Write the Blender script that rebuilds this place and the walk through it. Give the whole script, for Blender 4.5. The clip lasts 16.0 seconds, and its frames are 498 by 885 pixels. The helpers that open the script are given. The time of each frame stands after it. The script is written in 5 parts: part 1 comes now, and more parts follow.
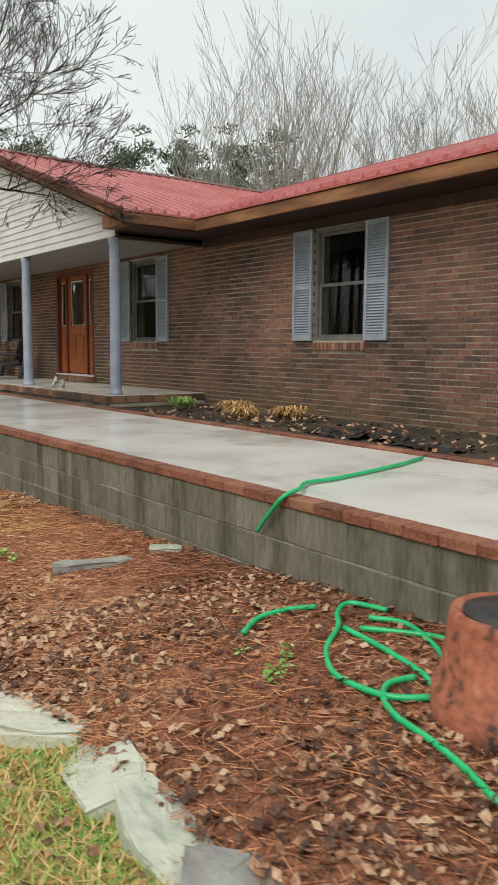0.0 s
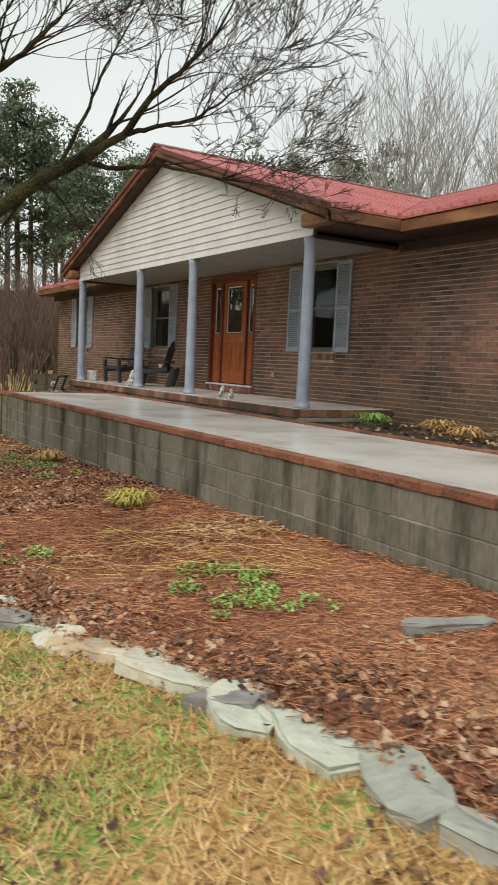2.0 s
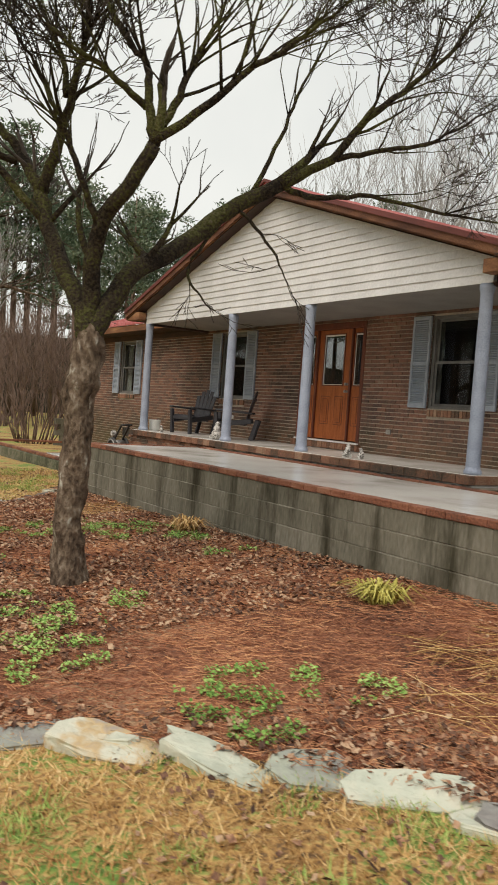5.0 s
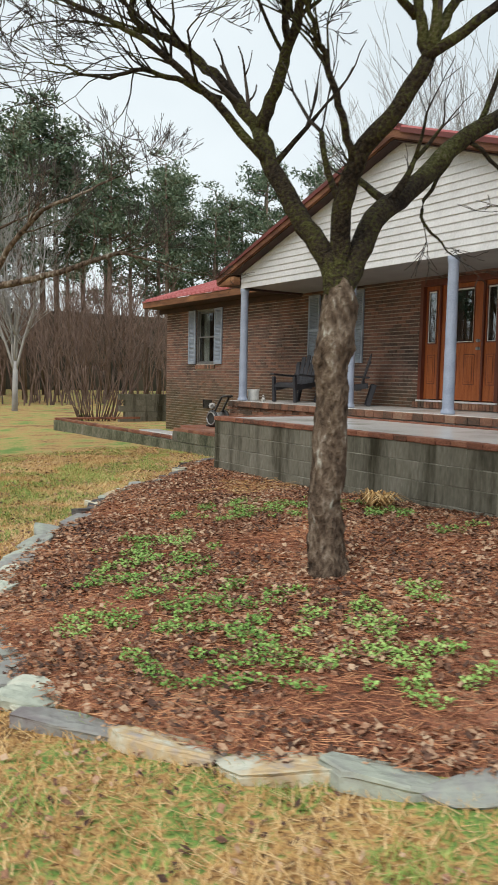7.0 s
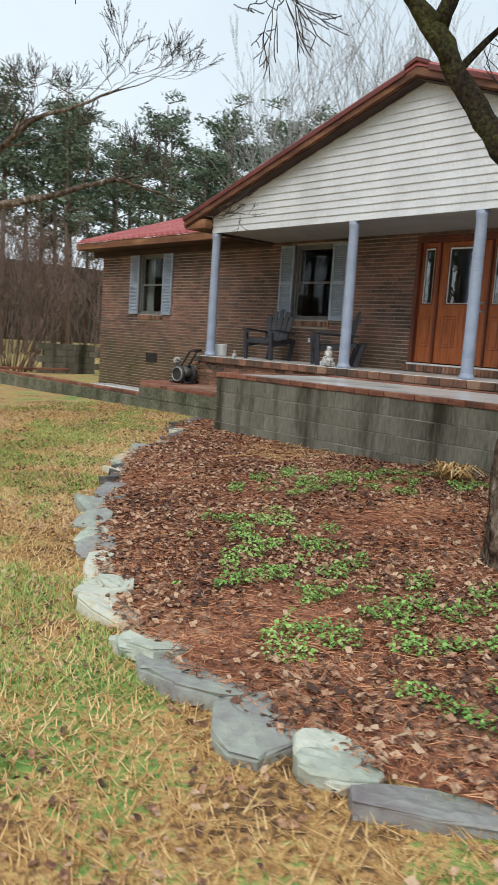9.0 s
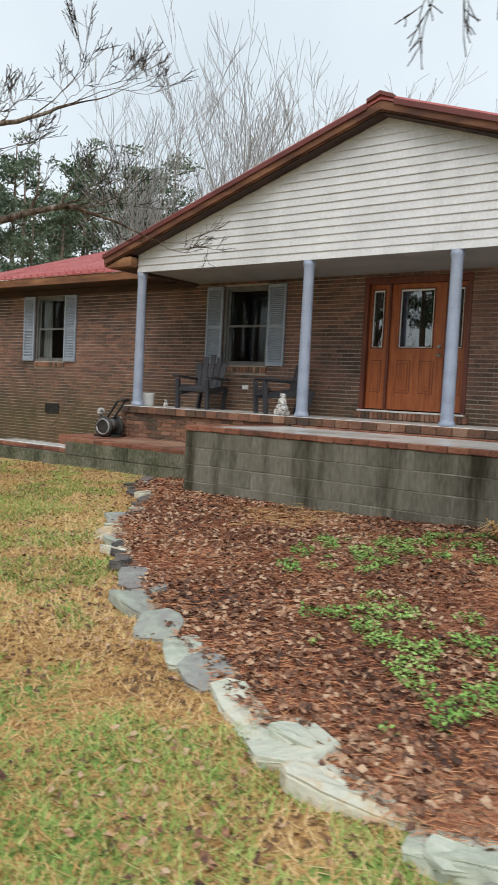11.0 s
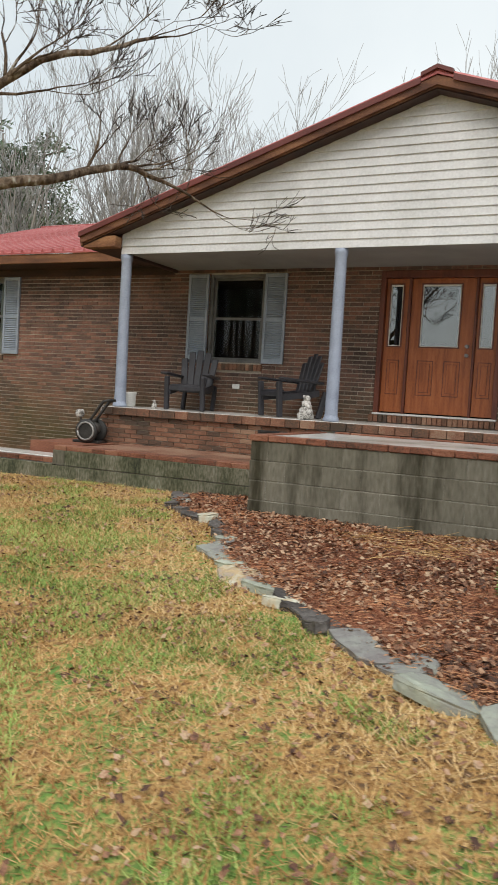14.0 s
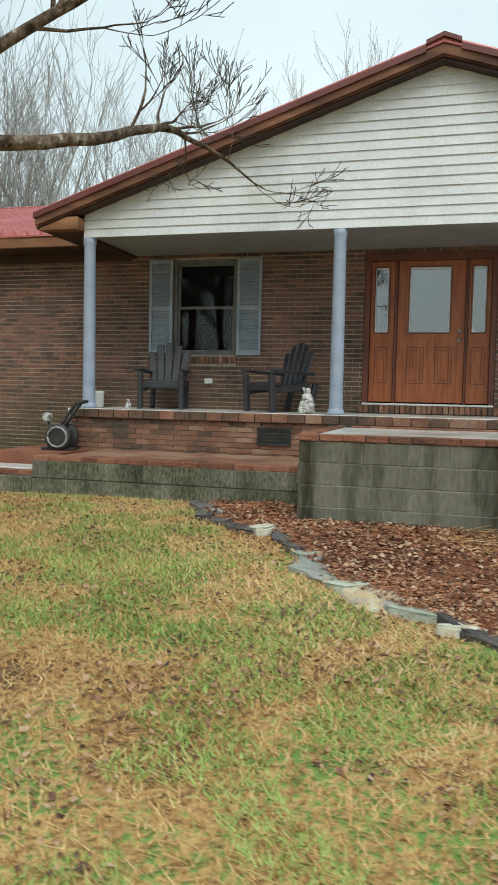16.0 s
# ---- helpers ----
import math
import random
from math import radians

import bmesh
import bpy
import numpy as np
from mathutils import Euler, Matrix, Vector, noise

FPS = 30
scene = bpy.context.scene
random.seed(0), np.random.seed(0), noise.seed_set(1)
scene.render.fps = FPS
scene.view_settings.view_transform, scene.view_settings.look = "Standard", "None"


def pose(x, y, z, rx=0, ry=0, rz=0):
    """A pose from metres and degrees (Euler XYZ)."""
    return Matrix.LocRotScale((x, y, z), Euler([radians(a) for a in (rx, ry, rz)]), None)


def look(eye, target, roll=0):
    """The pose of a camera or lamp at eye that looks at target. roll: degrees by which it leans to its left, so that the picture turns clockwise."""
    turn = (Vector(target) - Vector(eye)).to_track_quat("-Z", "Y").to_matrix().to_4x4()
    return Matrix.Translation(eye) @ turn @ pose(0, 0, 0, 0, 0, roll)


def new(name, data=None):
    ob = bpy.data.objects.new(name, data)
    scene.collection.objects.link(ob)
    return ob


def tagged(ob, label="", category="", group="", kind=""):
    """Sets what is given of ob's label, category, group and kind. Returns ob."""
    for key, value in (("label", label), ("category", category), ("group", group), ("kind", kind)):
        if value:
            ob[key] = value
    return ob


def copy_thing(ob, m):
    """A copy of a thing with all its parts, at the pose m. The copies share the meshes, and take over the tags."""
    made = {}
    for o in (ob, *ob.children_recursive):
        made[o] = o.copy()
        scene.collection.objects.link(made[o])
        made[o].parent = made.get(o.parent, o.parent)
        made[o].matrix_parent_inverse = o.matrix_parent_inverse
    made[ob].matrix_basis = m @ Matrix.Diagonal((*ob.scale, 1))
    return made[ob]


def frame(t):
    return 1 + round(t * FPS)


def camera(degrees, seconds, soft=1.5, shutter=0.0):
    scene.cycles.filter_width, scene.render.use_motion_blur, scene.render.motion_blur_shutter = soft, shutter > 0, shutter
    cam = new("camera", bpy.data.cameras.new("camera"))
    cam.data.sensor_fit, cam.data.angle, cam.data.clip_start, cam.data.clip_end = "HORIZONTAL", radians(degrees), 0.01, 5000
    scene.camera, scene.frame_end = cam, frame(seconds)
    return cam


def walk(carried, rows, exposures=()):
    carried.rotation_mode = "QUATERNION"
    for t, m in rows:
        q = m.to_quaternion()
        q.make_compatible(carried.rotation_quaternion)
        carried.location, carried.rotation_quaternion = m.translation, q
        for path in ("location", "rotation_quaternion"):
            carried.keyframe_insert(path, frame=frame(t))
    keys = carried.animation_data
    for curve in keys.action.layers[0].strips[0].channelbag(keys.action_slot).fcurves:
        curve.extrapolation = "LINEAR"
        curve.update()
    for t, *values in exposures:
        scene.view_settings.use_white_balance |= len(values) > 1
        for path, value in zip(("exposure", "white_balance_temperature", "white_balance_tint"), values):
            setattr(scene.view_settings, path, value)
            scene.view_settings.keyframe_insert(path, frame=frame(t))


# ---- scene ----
cam = camera(35.3, 16.0, soft=1.6, shutter=0.4)
PATH = [
    (0, (-0.062, -0.117, 1.504), (1.134, 1.468, 1.267), 0.5),
    (0.5, (-0.233, 0.316, 1.468), (0.983, 1.886, 1.232), 3.0),
    (1, (-0.466, 0.685, 1.504), (0.724, 2.281, 1.312), 4.2),
    (1.1, (-0.487, 0.767, 1.5), (0.681, 2.38, 1.313), 4.3),
    (1.5, (-0.603, 1.192, 1.423), (0.456, 2.879, 1.244), 3.1),
    (2, (-0.775, 1.622, 1.389), (0.257, 3.323, 1.187), 2.6),
    (2.5, (-0.954, 2.05, 1.371), (0.02, 3.787, 1.178), 2.8),
    (3, (-1.118, 2.543, 1.349), (-0.203, 4.316, 1.213), 3.6),
    (3.2, (-1.203, 2.756, 1.326), (-0.32, 4.543, 1.162), 2.4),
    (5.3, (-2.3, 4.252, 1.403), (-1.185, 5.91, 1.327), 4.2),
    (5.5, (-2.42, 4.401, 1.41), (-1.321, 6.07, 1.322), 4.4),
    (6, (-2.754, 4.79, 1.351), (-1.661, 6.459, 1.216), 4.3),
    (6.5, (-3.018, 5.252, 1.294), (-1.916, 6.913, 1.132), 3.7),
    (7, (-3.292, 5.739, 1.278), (-2.219, 7.419, 1.114), 1.2),
    (7.5, (-3.592, 6.196, 1.238), (-2.464, 7.831, 1.006), 0.4),
    (8, (-3.842, 6.698, 1.201), (-2.671, 8.308, 1.012), 1.4),
    (8.2, (-3.921, 6.916, 1.191), (-2.748, 8.524, 0.986), 2.9),
    (10.3, (-4.331, 9.127, 1.114), (-2.732, 10.311, 0.906), 3.5),
    (10.5, (-4.312, 9.355, 1.115), (-2.699, 10.527, 0.949), 3.8),
    (11, (-4.428, 9.827, 1.085), (-2.828, 11.02, 0.965), 2.9),
    (11.5, (-4.557, 10.255, 1.081), (-2.972, 11.467, 0.939), 3.7),
    (12, (-4.626, 10.742, 1.054), (-3.029, 11.937, 0.911), 4.9),
    (12.5, (-4.649, 11.208, 1.063), (-2.971, 12.288, 0.926), 4.3),
    (13, (-4.611, 11.71, 1.059), (-2.842, 12.631, 0.921), 4.1),
    (13.5, (-4.536, 12.194, 1.077), (-2.74, 13.065, 0.957), 3.8),
    (14, (-4.593, 12.648, 1.072), (-2.791, 13.507, 0.956), 3.4),
    (14.5, (-4.575, 13.096, 1.041), (-2.756, 13.916, 0.896), 4.0),
    (15, (-4.489, 13.609, 1.069), (-2.626, 14.322, 0.919), 1.3),
    (15.5, (-4.445, 14.097, 1.031), (-2.543, 14.698, 0.883), 2.2),
    (16, (-4.395, 14.58, 1.046), (-2.474, 15.122, 0.922), 1.2),
]
walk(cam, [(t, look(eye, target, roll)) for t, eye, target, roll in PATH], exposures=[
    (0, 0.25, 6850, 10), (3, 0.25, 7000, 11), (5.5, 0.25, 7250, 13), (7, 0.33, 6450, 10), (8, 0.33, 6150, 9), (11, 0.32, 6300, 11), (12.5, 0.3, 6550, 11), (14.5, 0.3, 6600, 11), (15.2, 0.3, 6350, 6), (16, 0.32, 6150, 1)])

# ---- world, sun, exposure ----
world = bpy.data.worlds.new("overcast")
scene.world = world
world.use_nodes = True
wn, wl = world.node_tree.nodes, world.node_tree.links
wn.clear()
sky = wn.new("ShaderNodeTexSky")
sky.sky_type, sky.sun_disc = "NISHITA", False
sky.sun_elevation, sky.sun_rotation = radians(38), radians(250)
sky.air_density, sky.dust_density, sky.ozone_density = 1.0, 4.0, 1.0
w_coord = wn.new("ShaderNodeTexCoord")
w_noise = wn.new("ShaderNodeTexNoise")
w_noise.inputs["Scale"].default_value, w_noise.inputs["Detail"].default_value = 2.2, 5
w_ramp = wn.new("ShaderNodeValToRGB")
w_ramp.color_ramp.elements[0].position, w_ramp.color_ramp.elements[0].color = 0.3, (6.2, 6.9, 7.2, 1)
w_ramp.color_ramp.elements[1].position, w_ramp.color_ramp.elements[1].color = 0.7, (7.9, 8.5, 8.6, 1)
w_mix = wn.new("ShaderNodeMixRGB")
w_mix.inputs[0].default_value = 0.9
w_bg, w_out = wn.new("ShaderNodeBackground"), wn.new("ShaderNodeOutputWorld")
w_bg.inputs[1].default_value = 0.1
wl.new(w_coord.outputs["Generated"], w_noise.inputs["Vector"])
wl.new(w_noise.outputs["Fac"], w_ramp.inputs[0])
wl.new(sky.outputs[0], w_mix.inputs[1])
wl.new(w_ramp.outputs[0], w_mix.inputs[2])
wl.new(w_mix.outputs[0], w_bg.inputs[0])
wl.new(w_bg.outputs[0], w_out.inputs[0])
sun = new("sun", bpy.data.lights.new("sun", "SUN"))
sun.data.energy, sun.data.angle, sun.data.color = 1.5, radians(30), (1.0, 0.96, 0.9)
sun.matrix_world = look((-14, -6, 20), (0, 0, 0))



# ---- materials ----
def mat(name, stops, scale=6.0, rough=0.8, metal=0.0, bump=0.3, fine=60.0, coord="Object", vary=0.0, spec=0.5, island=0.0, stretch=(1, 1, 1), dist=0.02, detail=6.0, moss=False, contrast=1.7):
    """A surface: colours mixed by coarse and fine noise, with relief. vary: brightness change from piece to piece."""
    m = bpy.data.materials.new(name)
    m.use_nodes = True
    n, l = m.node_tree.nodes, m.node_tree.links
    b = n["Principled BSDF"]
    tc = n.new("ShaderNodeTexCoord")
    mp = n.new("ShaderNodeMapping")
    mp.inputs["Scale"].default_value = stretch
    if vary:
        oi, va = n.new("ShaderNodeObjectInfo"), n.new("ShaderNodeVectorMath")
        l.new(tc.outputs[coord], va.inputs[0])
        l.new(oi.outputs["Location"], va.inputs[1])
        l.new(va.outputs[0], mp.inputs["Vector"])
    else:
        l.new(tc.outputs[coord], mp.inputs["Vector"])
    a, f = n.new("ShaderNodeTexNoise"), n.new("ShaderNodeTexNoise")
    a.inputs["Scale"].default_value, a.inputs["Detail"].default_value = scale, detail
    f.inputs["Scale"].default_value, f.inputs["Detail"].default_value = fine, 4
    mixf = n.new("ShaderNodeMath")
    mixf.operation = "MULTIPLY_ADD"
    mixf.inputs[1].default_value, mixf.inputs[2].default_value = 0.45, 0.0
    add = n.new("ShaderNodeMath")
    add.operation = "MULTIPLY_ADD"
    add.inputs[1].default_value = 0.55
    for t in (a, f):
        l.new(mp.outputs[0], t.inputs["Vector"])
    l.new(f.outputs["Fac"], mixf.inputs[0])
    l.new(a.outputs["Fac"], add.inputs[0])
    l.new(mixf.outputs[0], add.inputs[2])
    con = n.new("ShaderNodeMath")
    con.operation = "MULTIPLY_ADD"
    con.inputs[1].default_value, con.inputs[2].default_value = contrast, 0.5 - 0.5 * contrast
    l.new(add.outputs[0], con.inputs[0])
    fac = con.outputs[0]
    if vary or island:
        o = n.new("ShaderNodeNewGeometry") if island else n.new("ShaderNodeObjectInfo")
        v = n.new("ShaderNodeMath")
        v.operation = "MULTIPLY_ADD"
        v.inputs[1].default_value, v.inputs[2].default_value = (island or vary), -(island or vary) / 2
        l.new(o.outputs["Random Per Island" if island else "Random"], v.inputs[0])
        s = n.new("ShaderNodeMath")
        l.new(fac, s.inputs[0])
        l.new(v.outputs[0], s.inputs[1])
        fac = s.outputs[0]
    r = n.new("ShaderNodeValToRGB")
    while len(r.color_ramp.elements) < len(stops):
        r.color_ramp.elements.new(0.5)
    for e, (p, c) in zip(r.color_ramp.elements, stops):
        e.position, e.color = p, (*c, 1)
    l.new(fac, r.inputs[0])
    l.new(r.outputs[0], b.inputs["Base Color"])
    if moss:
        sep, rng, mx, mul = n.new("ShaderNodeSeparateXYZ"), n.new("ShaderNodeMapRange"), n.new("ShaderNodeMixRGB"), n.new("ShaderNodeMath")
        blot = n.new("ShaderNodeTexNoise")
        blot.inputs["Scale"].default_value, blot.inputs["Detail"].default_value = 1.3, 7
        l.new(tc.outputs[coord], blot.inputs["Vector"])
        l.new(tc.outputs[coord], sep.inputs[0])
        rng.inputs["From Min"].default_value, rng.inputs["From Max"].default_value = 1.45, 0.3
        l.new(sep.outputs["Z"], rng.inputs["Value"])
        mul.operation, mul.use_clamp = "MULTIPLY", True
        l.new(rng.outputs[0], mul.inputs[0])
        l.new(blot.outputs["Fac"], mul.inputs[1])
        amp = n.new("ShaderNodeMath")
        amp.operation, amp.use_clamp, amp.inputs[1].default_value = "MULTIPLY", True, 1.15
        l.new(mul.outputs[0], amp.inputs[0])
        l.new(amp.outputs[0], mx.inputs[0])
        l.new(r.outputs[0], mx.inputs[1])
        mx.inputs[2].default_value = (0.085, 0.075, 0.028, 1)
        l.new(mx.outputs[0], b.inputs["Base Color"])
    b.inputs["Roughness"].default_value, b.inputs["Metallic"].default_value = rough, metal
    b.inputs["Specular IOR Level"].default_value = spec
    if bump:
        bp = n.new("ShaderNodeBump")
        bp.inputs["Strength"].default_value, bp.inputs["Distance"].default_value = bump, dist
        l.new(f.outputs["Fac"], bp.inputs["Height"])
        l.new(bp.outputs[0], b.inputs["Normal"])
    return m


def glass(name, tint, low):
    """A thin pane: clear, with a reflection that grows towards grazing angles."""
    m = bpy.data.materials.new(name)
    m.use_nodes = True
    n, l = m.node_tree.nodes, m.node_tree.links
    n.remove(n["Principled BSDF"])
    t, g, x = n.new("ShaderNodeBsdfTransparent"), n.new("ShaderNodeBsdfGlossy"), n.new("ShaderNodeMixShader")
    lw, pw, ma = n.new("ShaderNodeLayerWeight"), n.new("ShaderNodeMath"), n.new("ShaderNodeMath")
    lw.inputs[0].default_value = 0.5
    pw.operation, ma.operation = "POWER", "MULTIPLY_ADD"
    pw.inputs[1].default_value = 4.0
    ma.inputs[1].default_value, ma.inputs[2].default_value = 0.8, low
    t.inputs[0].default_value = (*tint, 1)
    g.inputs["Roughness"].default_value = 0.01
    l.new(lw.outputs["Facing"], pw.inputs[0])
    l.new(pw.outputs[0], ma.inputs[0])
    l.new(ma.outputs[0], x.inputs[0])
    l.new(t.outputs[0], x.inputs[1])
    l.new(g.outputs[0], x.inputs[2])
    l.new(x.outputs[0], n["Material Output"].inputs[0])
    return m


BRICK = mat("brick_clay", [(0.15, (0.036, 0.026, 0.023)), (0.36, (0.098, 0.063, 0.053)), (0.52, (0.165, 0.093, 0.072)), (0.68, (0.25, 0.118, 0.082)), (0.88, (0.29, 0.22, 0.18))], 0.9, 0.88, bump=0.4, fine=30, island=0.26, moss=True, contrast=1.4, spec=0.25)
BRICK_P = mat("brick_piece", [(0.3, (0.07, 0.05, 0.036)), (0.45, (0.15, 0.08, 0.05)), (0.6, (0.25, 0.11, 0.065)), (0.78, (0.33, 0.21, 0.14))], 1.6, 0.85, bump=0.4, fine=70, vary=0.36)
CAPBRICK = mat("brick_cap", [(0.25, (0.075, 0.038, 0.024)), (0.5, (0.23, 0.08, 0.044)), (0.75, (0.31, 0.15, 0.09))], 1.5, 0.75, bump=0.4, vary=0.2)
MORTAR = mat("mortar", [(0.3, (0.27, 0.235, 0.195)), (0.7, (0.48, 0.425, 0.35))], 3, 0.95, bump=0.5, spec=0.25)
BLOCK = mat("block_concrete", [(0.15, (0.055, 0.051, 0.038)), (0.36, (0.125, 0.118, 0.09)), (0.55, (0.185, 0.175, 0.138)), (0.8, (0.29, 0.275, 0.23))], 2.6, 0.92, bump=0.5, fine=34, vary=0.12, stretch=(1, 1, 0.3), contrast=1.1, spec=0.25)
JOINT = mat("pale_joint", [(0.3, (0.16, 0.15, 0.12)), (0.7, (0.40, 0.385, 0.33))], 2.5, 0.95, bump=0.4, spec=0.25)
MOSSBLOCK = mat("block_mossy", [(0.25, (0.03, 0.034, 0.02)), (0.45, (0.09, 0.095, 0.055)), (0.65, (0.19, 0.18, 0.13)), (0.8, (0.28, 0.27, 0.22))], 3, 0.95, bump=0.6, fine=45, vary=0.16, stretch=(1, 1, 0.4))
# base colour raised near white to imitate sky reflected in wet concrete
WETCON = mat("wet_concrete_sky_sheen", [(0.2, (0.50, 0.48, 0.44)), (0.5, (0.70, 0.69, 0.66)), (0.8, (0.80, 0.79, 0.77))], 1.4, 0.2, bump=0.05, fine=90)
SIDING = mat("siding_vinyl", [(0.3, (0.57, 0.57, 0.575)), (0.7, (0.72, 0.72, 0.725))], 1.2, 0.5, bump=0.06, fine=30, vary=0.08)
# ceiling grey taken darker so the porch shade is in the colour
PAINT = mat("grey_paint_shaded", [(0.3, (0.20, 0.19, 0.18)), (0.7, (0.29, 0.275, 0.26))], 2, 0.6, bump=0.05)
BLUE = mat("blue_grey_paint", [(0.3, (0.25, 0.29, 0.38)), (0.7, (0.37, 0.42, 0.53))], 4, 0.5, bump=0.08)
SHUT = mat("shutter_plastic", [(0.3, (0.23, 0.27, 0.33)), (0.7, (0.33, 0.37, 0.43))], 5, 0.55, bump=0.05, vary=0.05)
CEDAR = mat("stained_fascia", [(0.28, (0.085, 0.035, 0.018)), (0.5, (0.21, 0.088, 0.038)), (0.75, (0.40, 0.21, 0.10))], 1.2, 0.7, bump=0.2, fine=40, stretch=(1, 1, 5))
# wood under the eaves, colour halved to hold the shade there
SHADEWOOD = mat("shaded_soffit_wood", [(0.3, (0.022, 0.011, 0.008)), (0.7, (0.065, 0.026, 0.018))], 2, 0.7, bump=0.2, stretch=(1, 1, 4))
DOORWOOD = mat("door_stain", [(0.3, (0.22, 0.055, 0.014)), (0.5, (0.33, 0.088, 0.022)), (0.75, (0.42, 0.13, 0.04))], 3, 0.4, bump=0.06, fine=50, stretch=(6, 6, 0.6))
DOORDARK = mat("frame_stain_groove_shade", [(0.3, (0.085, 0.02, 0.012)), (0.7, (0.17, 0.045, 0.022))], 3, 0.45, bump=0.06, stretch=(6, 6, 0.6))
# red made pinker and paler in the colour for reflected sky
ROOF = mat("red_metal", [(0.25, (0.34, 0.075, 0.068)), (0.5, (0.46, 0.125, 0.118)), (0.75, (0.52, 0.20, 0.19))], 0.8, 0.33, metal=0.1, bump=0.03, fine=20)
ROOFDARK = mat("red_metal_trim", [(0.3, (0.10, 0.026, 0.022)), (0.7, (0.19, 0.05, 0.042))], 1.5, 0.5, bump=0.03)
RAKE = mat("weathered_rake_board", [(0.28, (0.055, 0.022, 0.014)), (0.5, (0.13, 0.05, 0.026)), (0.75, (0.28, 0.13, 0.065))], 1.2, 0.75, bump=0.2, fine=40, stretch=(1, 1, 5))
FRAME = mat("window_metal", [(0.3, (0.09, 0.088, 0.085)), (0.7, (0.17, 0.165, 0.16))], 5, 0.5, bump=0.05)
WHITE = mat("white_trim", [(0.3, (0.62, 0.62, 0.6)), (0.7, (0.8, 0.8, 0.78))], 5, 0.5, bump=0.05)
PANE = glass("window_glass", (0.72, 0.76, 0.76), 0.03)
DPANE = glass("door_glass", (0.6, 0.65, 0.65), 0.2)
# near-black stands in for unlit rooms, not a wall colour
ROOM = mat("room_unlit", [(0.3, (0.02, 0.018, 0.016)), (0.7, (0.04, 0.036, 0.032))], 2, 0.9, bump=0)
CURTAIN = mat("curtain_cloth", [(0.3, (0.4, 0.38, 0.34)), (0.7, (0.62, 0.6, 0.55))], 3, 0.9, bump=0.1, stretch=(8, 8, 0.5))
PLASTIC = mat("chair_plastic", [(0.3, (0.018, 0.018, 0.023)), (0.7, (0.04, 0.039, 0.047))], 6, 0.5, bump=0.08)
BLACK = mat("black_metal", [(0.3, (0.012, 0.012, 0.012)), (0.7, (0.045, 0.042, 0.04))], 8, 0.5, bump=0.1)
IRON = mat("galvanised", [(0.3, (0.24, 0.23, 0.22)), (0.7, (0.42, 0.41, 0.4))], 8, 0.45, metal=0.5, bump=0.1)
STATUE = mat("painted_plaster", [(0.35, (0.10, 0.09, 0.08)), (0.5, (0.52, 0.5, 0.47)), (0.7, (0.74, 0.72, 0.7))], 14, 0.7, bump=0.2)
STONE = mat("flagstone", [(0.08, (0.19, 0.165, 0.165)), (0.24, (0.27, 0.27, 0.25)), (0.42, (0.36, 0.39, 0.32)), (0.58, (0.50, 0.53, 0.44)), (0.74, (0.58, 0.57, 0.47)), (0.84, (0.52, 0.38, 0.21)), (0.95, (0.34, 0.31, 0.30))], 3.0, 0.75, bump=0.7, fine=14, vary=0.7, dist=0.03, contrast=0.9)
DARKSTONE = mat("dark_slate", [(0.3, (0.05, 0.043, 0.04)), (0.7, (0.15, 0.135, 0.125))], 5, 0.7, bump=0.6, fine=30, vary=0.2)
TERRA = mat("terracotta", [(0.27, (0.045, 0.03, 0.022)), (0.4, (0.26, 0.085, 0.045)), (0.6, (0.40, 0.13, 0.075)), (0.8, (0.44, 0.24, 0.17))], 5, 0.8, bump=0.3, fine=25)
HOSE = mat("green_hose", [(0.3, (0.005, 0.38, 0.13)), (0.7, (0.02, 0.52, 0.2))], 10, 0.35, bump=0.1)
BARK = mat("tree_bark", [(0.22, (0.030, 0.021, 0.015)), (0.42, (0.10, 0.07, 0.05)), (0.58, (0.17, 0.125, 0.09)), (0.7, (0.25, 0.20, 0.155)), (0.82, (0.46, 0.44, 0.38))], 6, 0.95, bump=1.0, fine=24, stretch=(1, 1, 0.55), dist=0.06, contrast=1.8, spec=0.2)
MOSSBARK = mat("mossy_limb_bark", [(0.3, (0.016, 0.012, 0.009)), (0.46, (0.045, 0.034, 0.024)), (0.58, (0.065, 0.062, 0.022)), (0.70, (0.095, 0.10, 0.034)), (0.82, (0.15, 0.12, 0.09))], 2.6, 0.95, bump=0.9, fine=40, dist=0.04, spec=0.2, contrast=1.9)
# pale grey carries the distance haze in the twig colour
TWIG = mat("hazed_far_twigs", [(0.3, (0.25, 0.24, 0.235)), (0.7, (0.40, 0.39, 0.38))], 2, 0.95, bump=0)
DKTWIG = mat("near_twigs", [(0.3, (0.035, 0.028, 0.024)), (0.7, (0.085, 0.068, 0.056))], 3, 0.95, bump=0)
REDTWIG = mat("shrub_twigs", [(0.3, (0.10, 0.065, 0.05)), (0.7, (0.22, 0.15, 0.12))], 2, 0.95, bump=0)
PINEBARK = mat("pine_bark", [(0.3, (0.09, 0.06, 0.045)), (0.7, (0.22, 0.16, 0.12))], 3, 0.95, bump=0.4)
NEEDLES = mat("pine_foliage", [(0.22, (0.045, 0.08, 0.045)), (0.5, (0.105, 0.155, 0.092)), (0.8, (0.24, 0.28, 0.20))], 0.5, 0.9, bump=0, island=0.45)
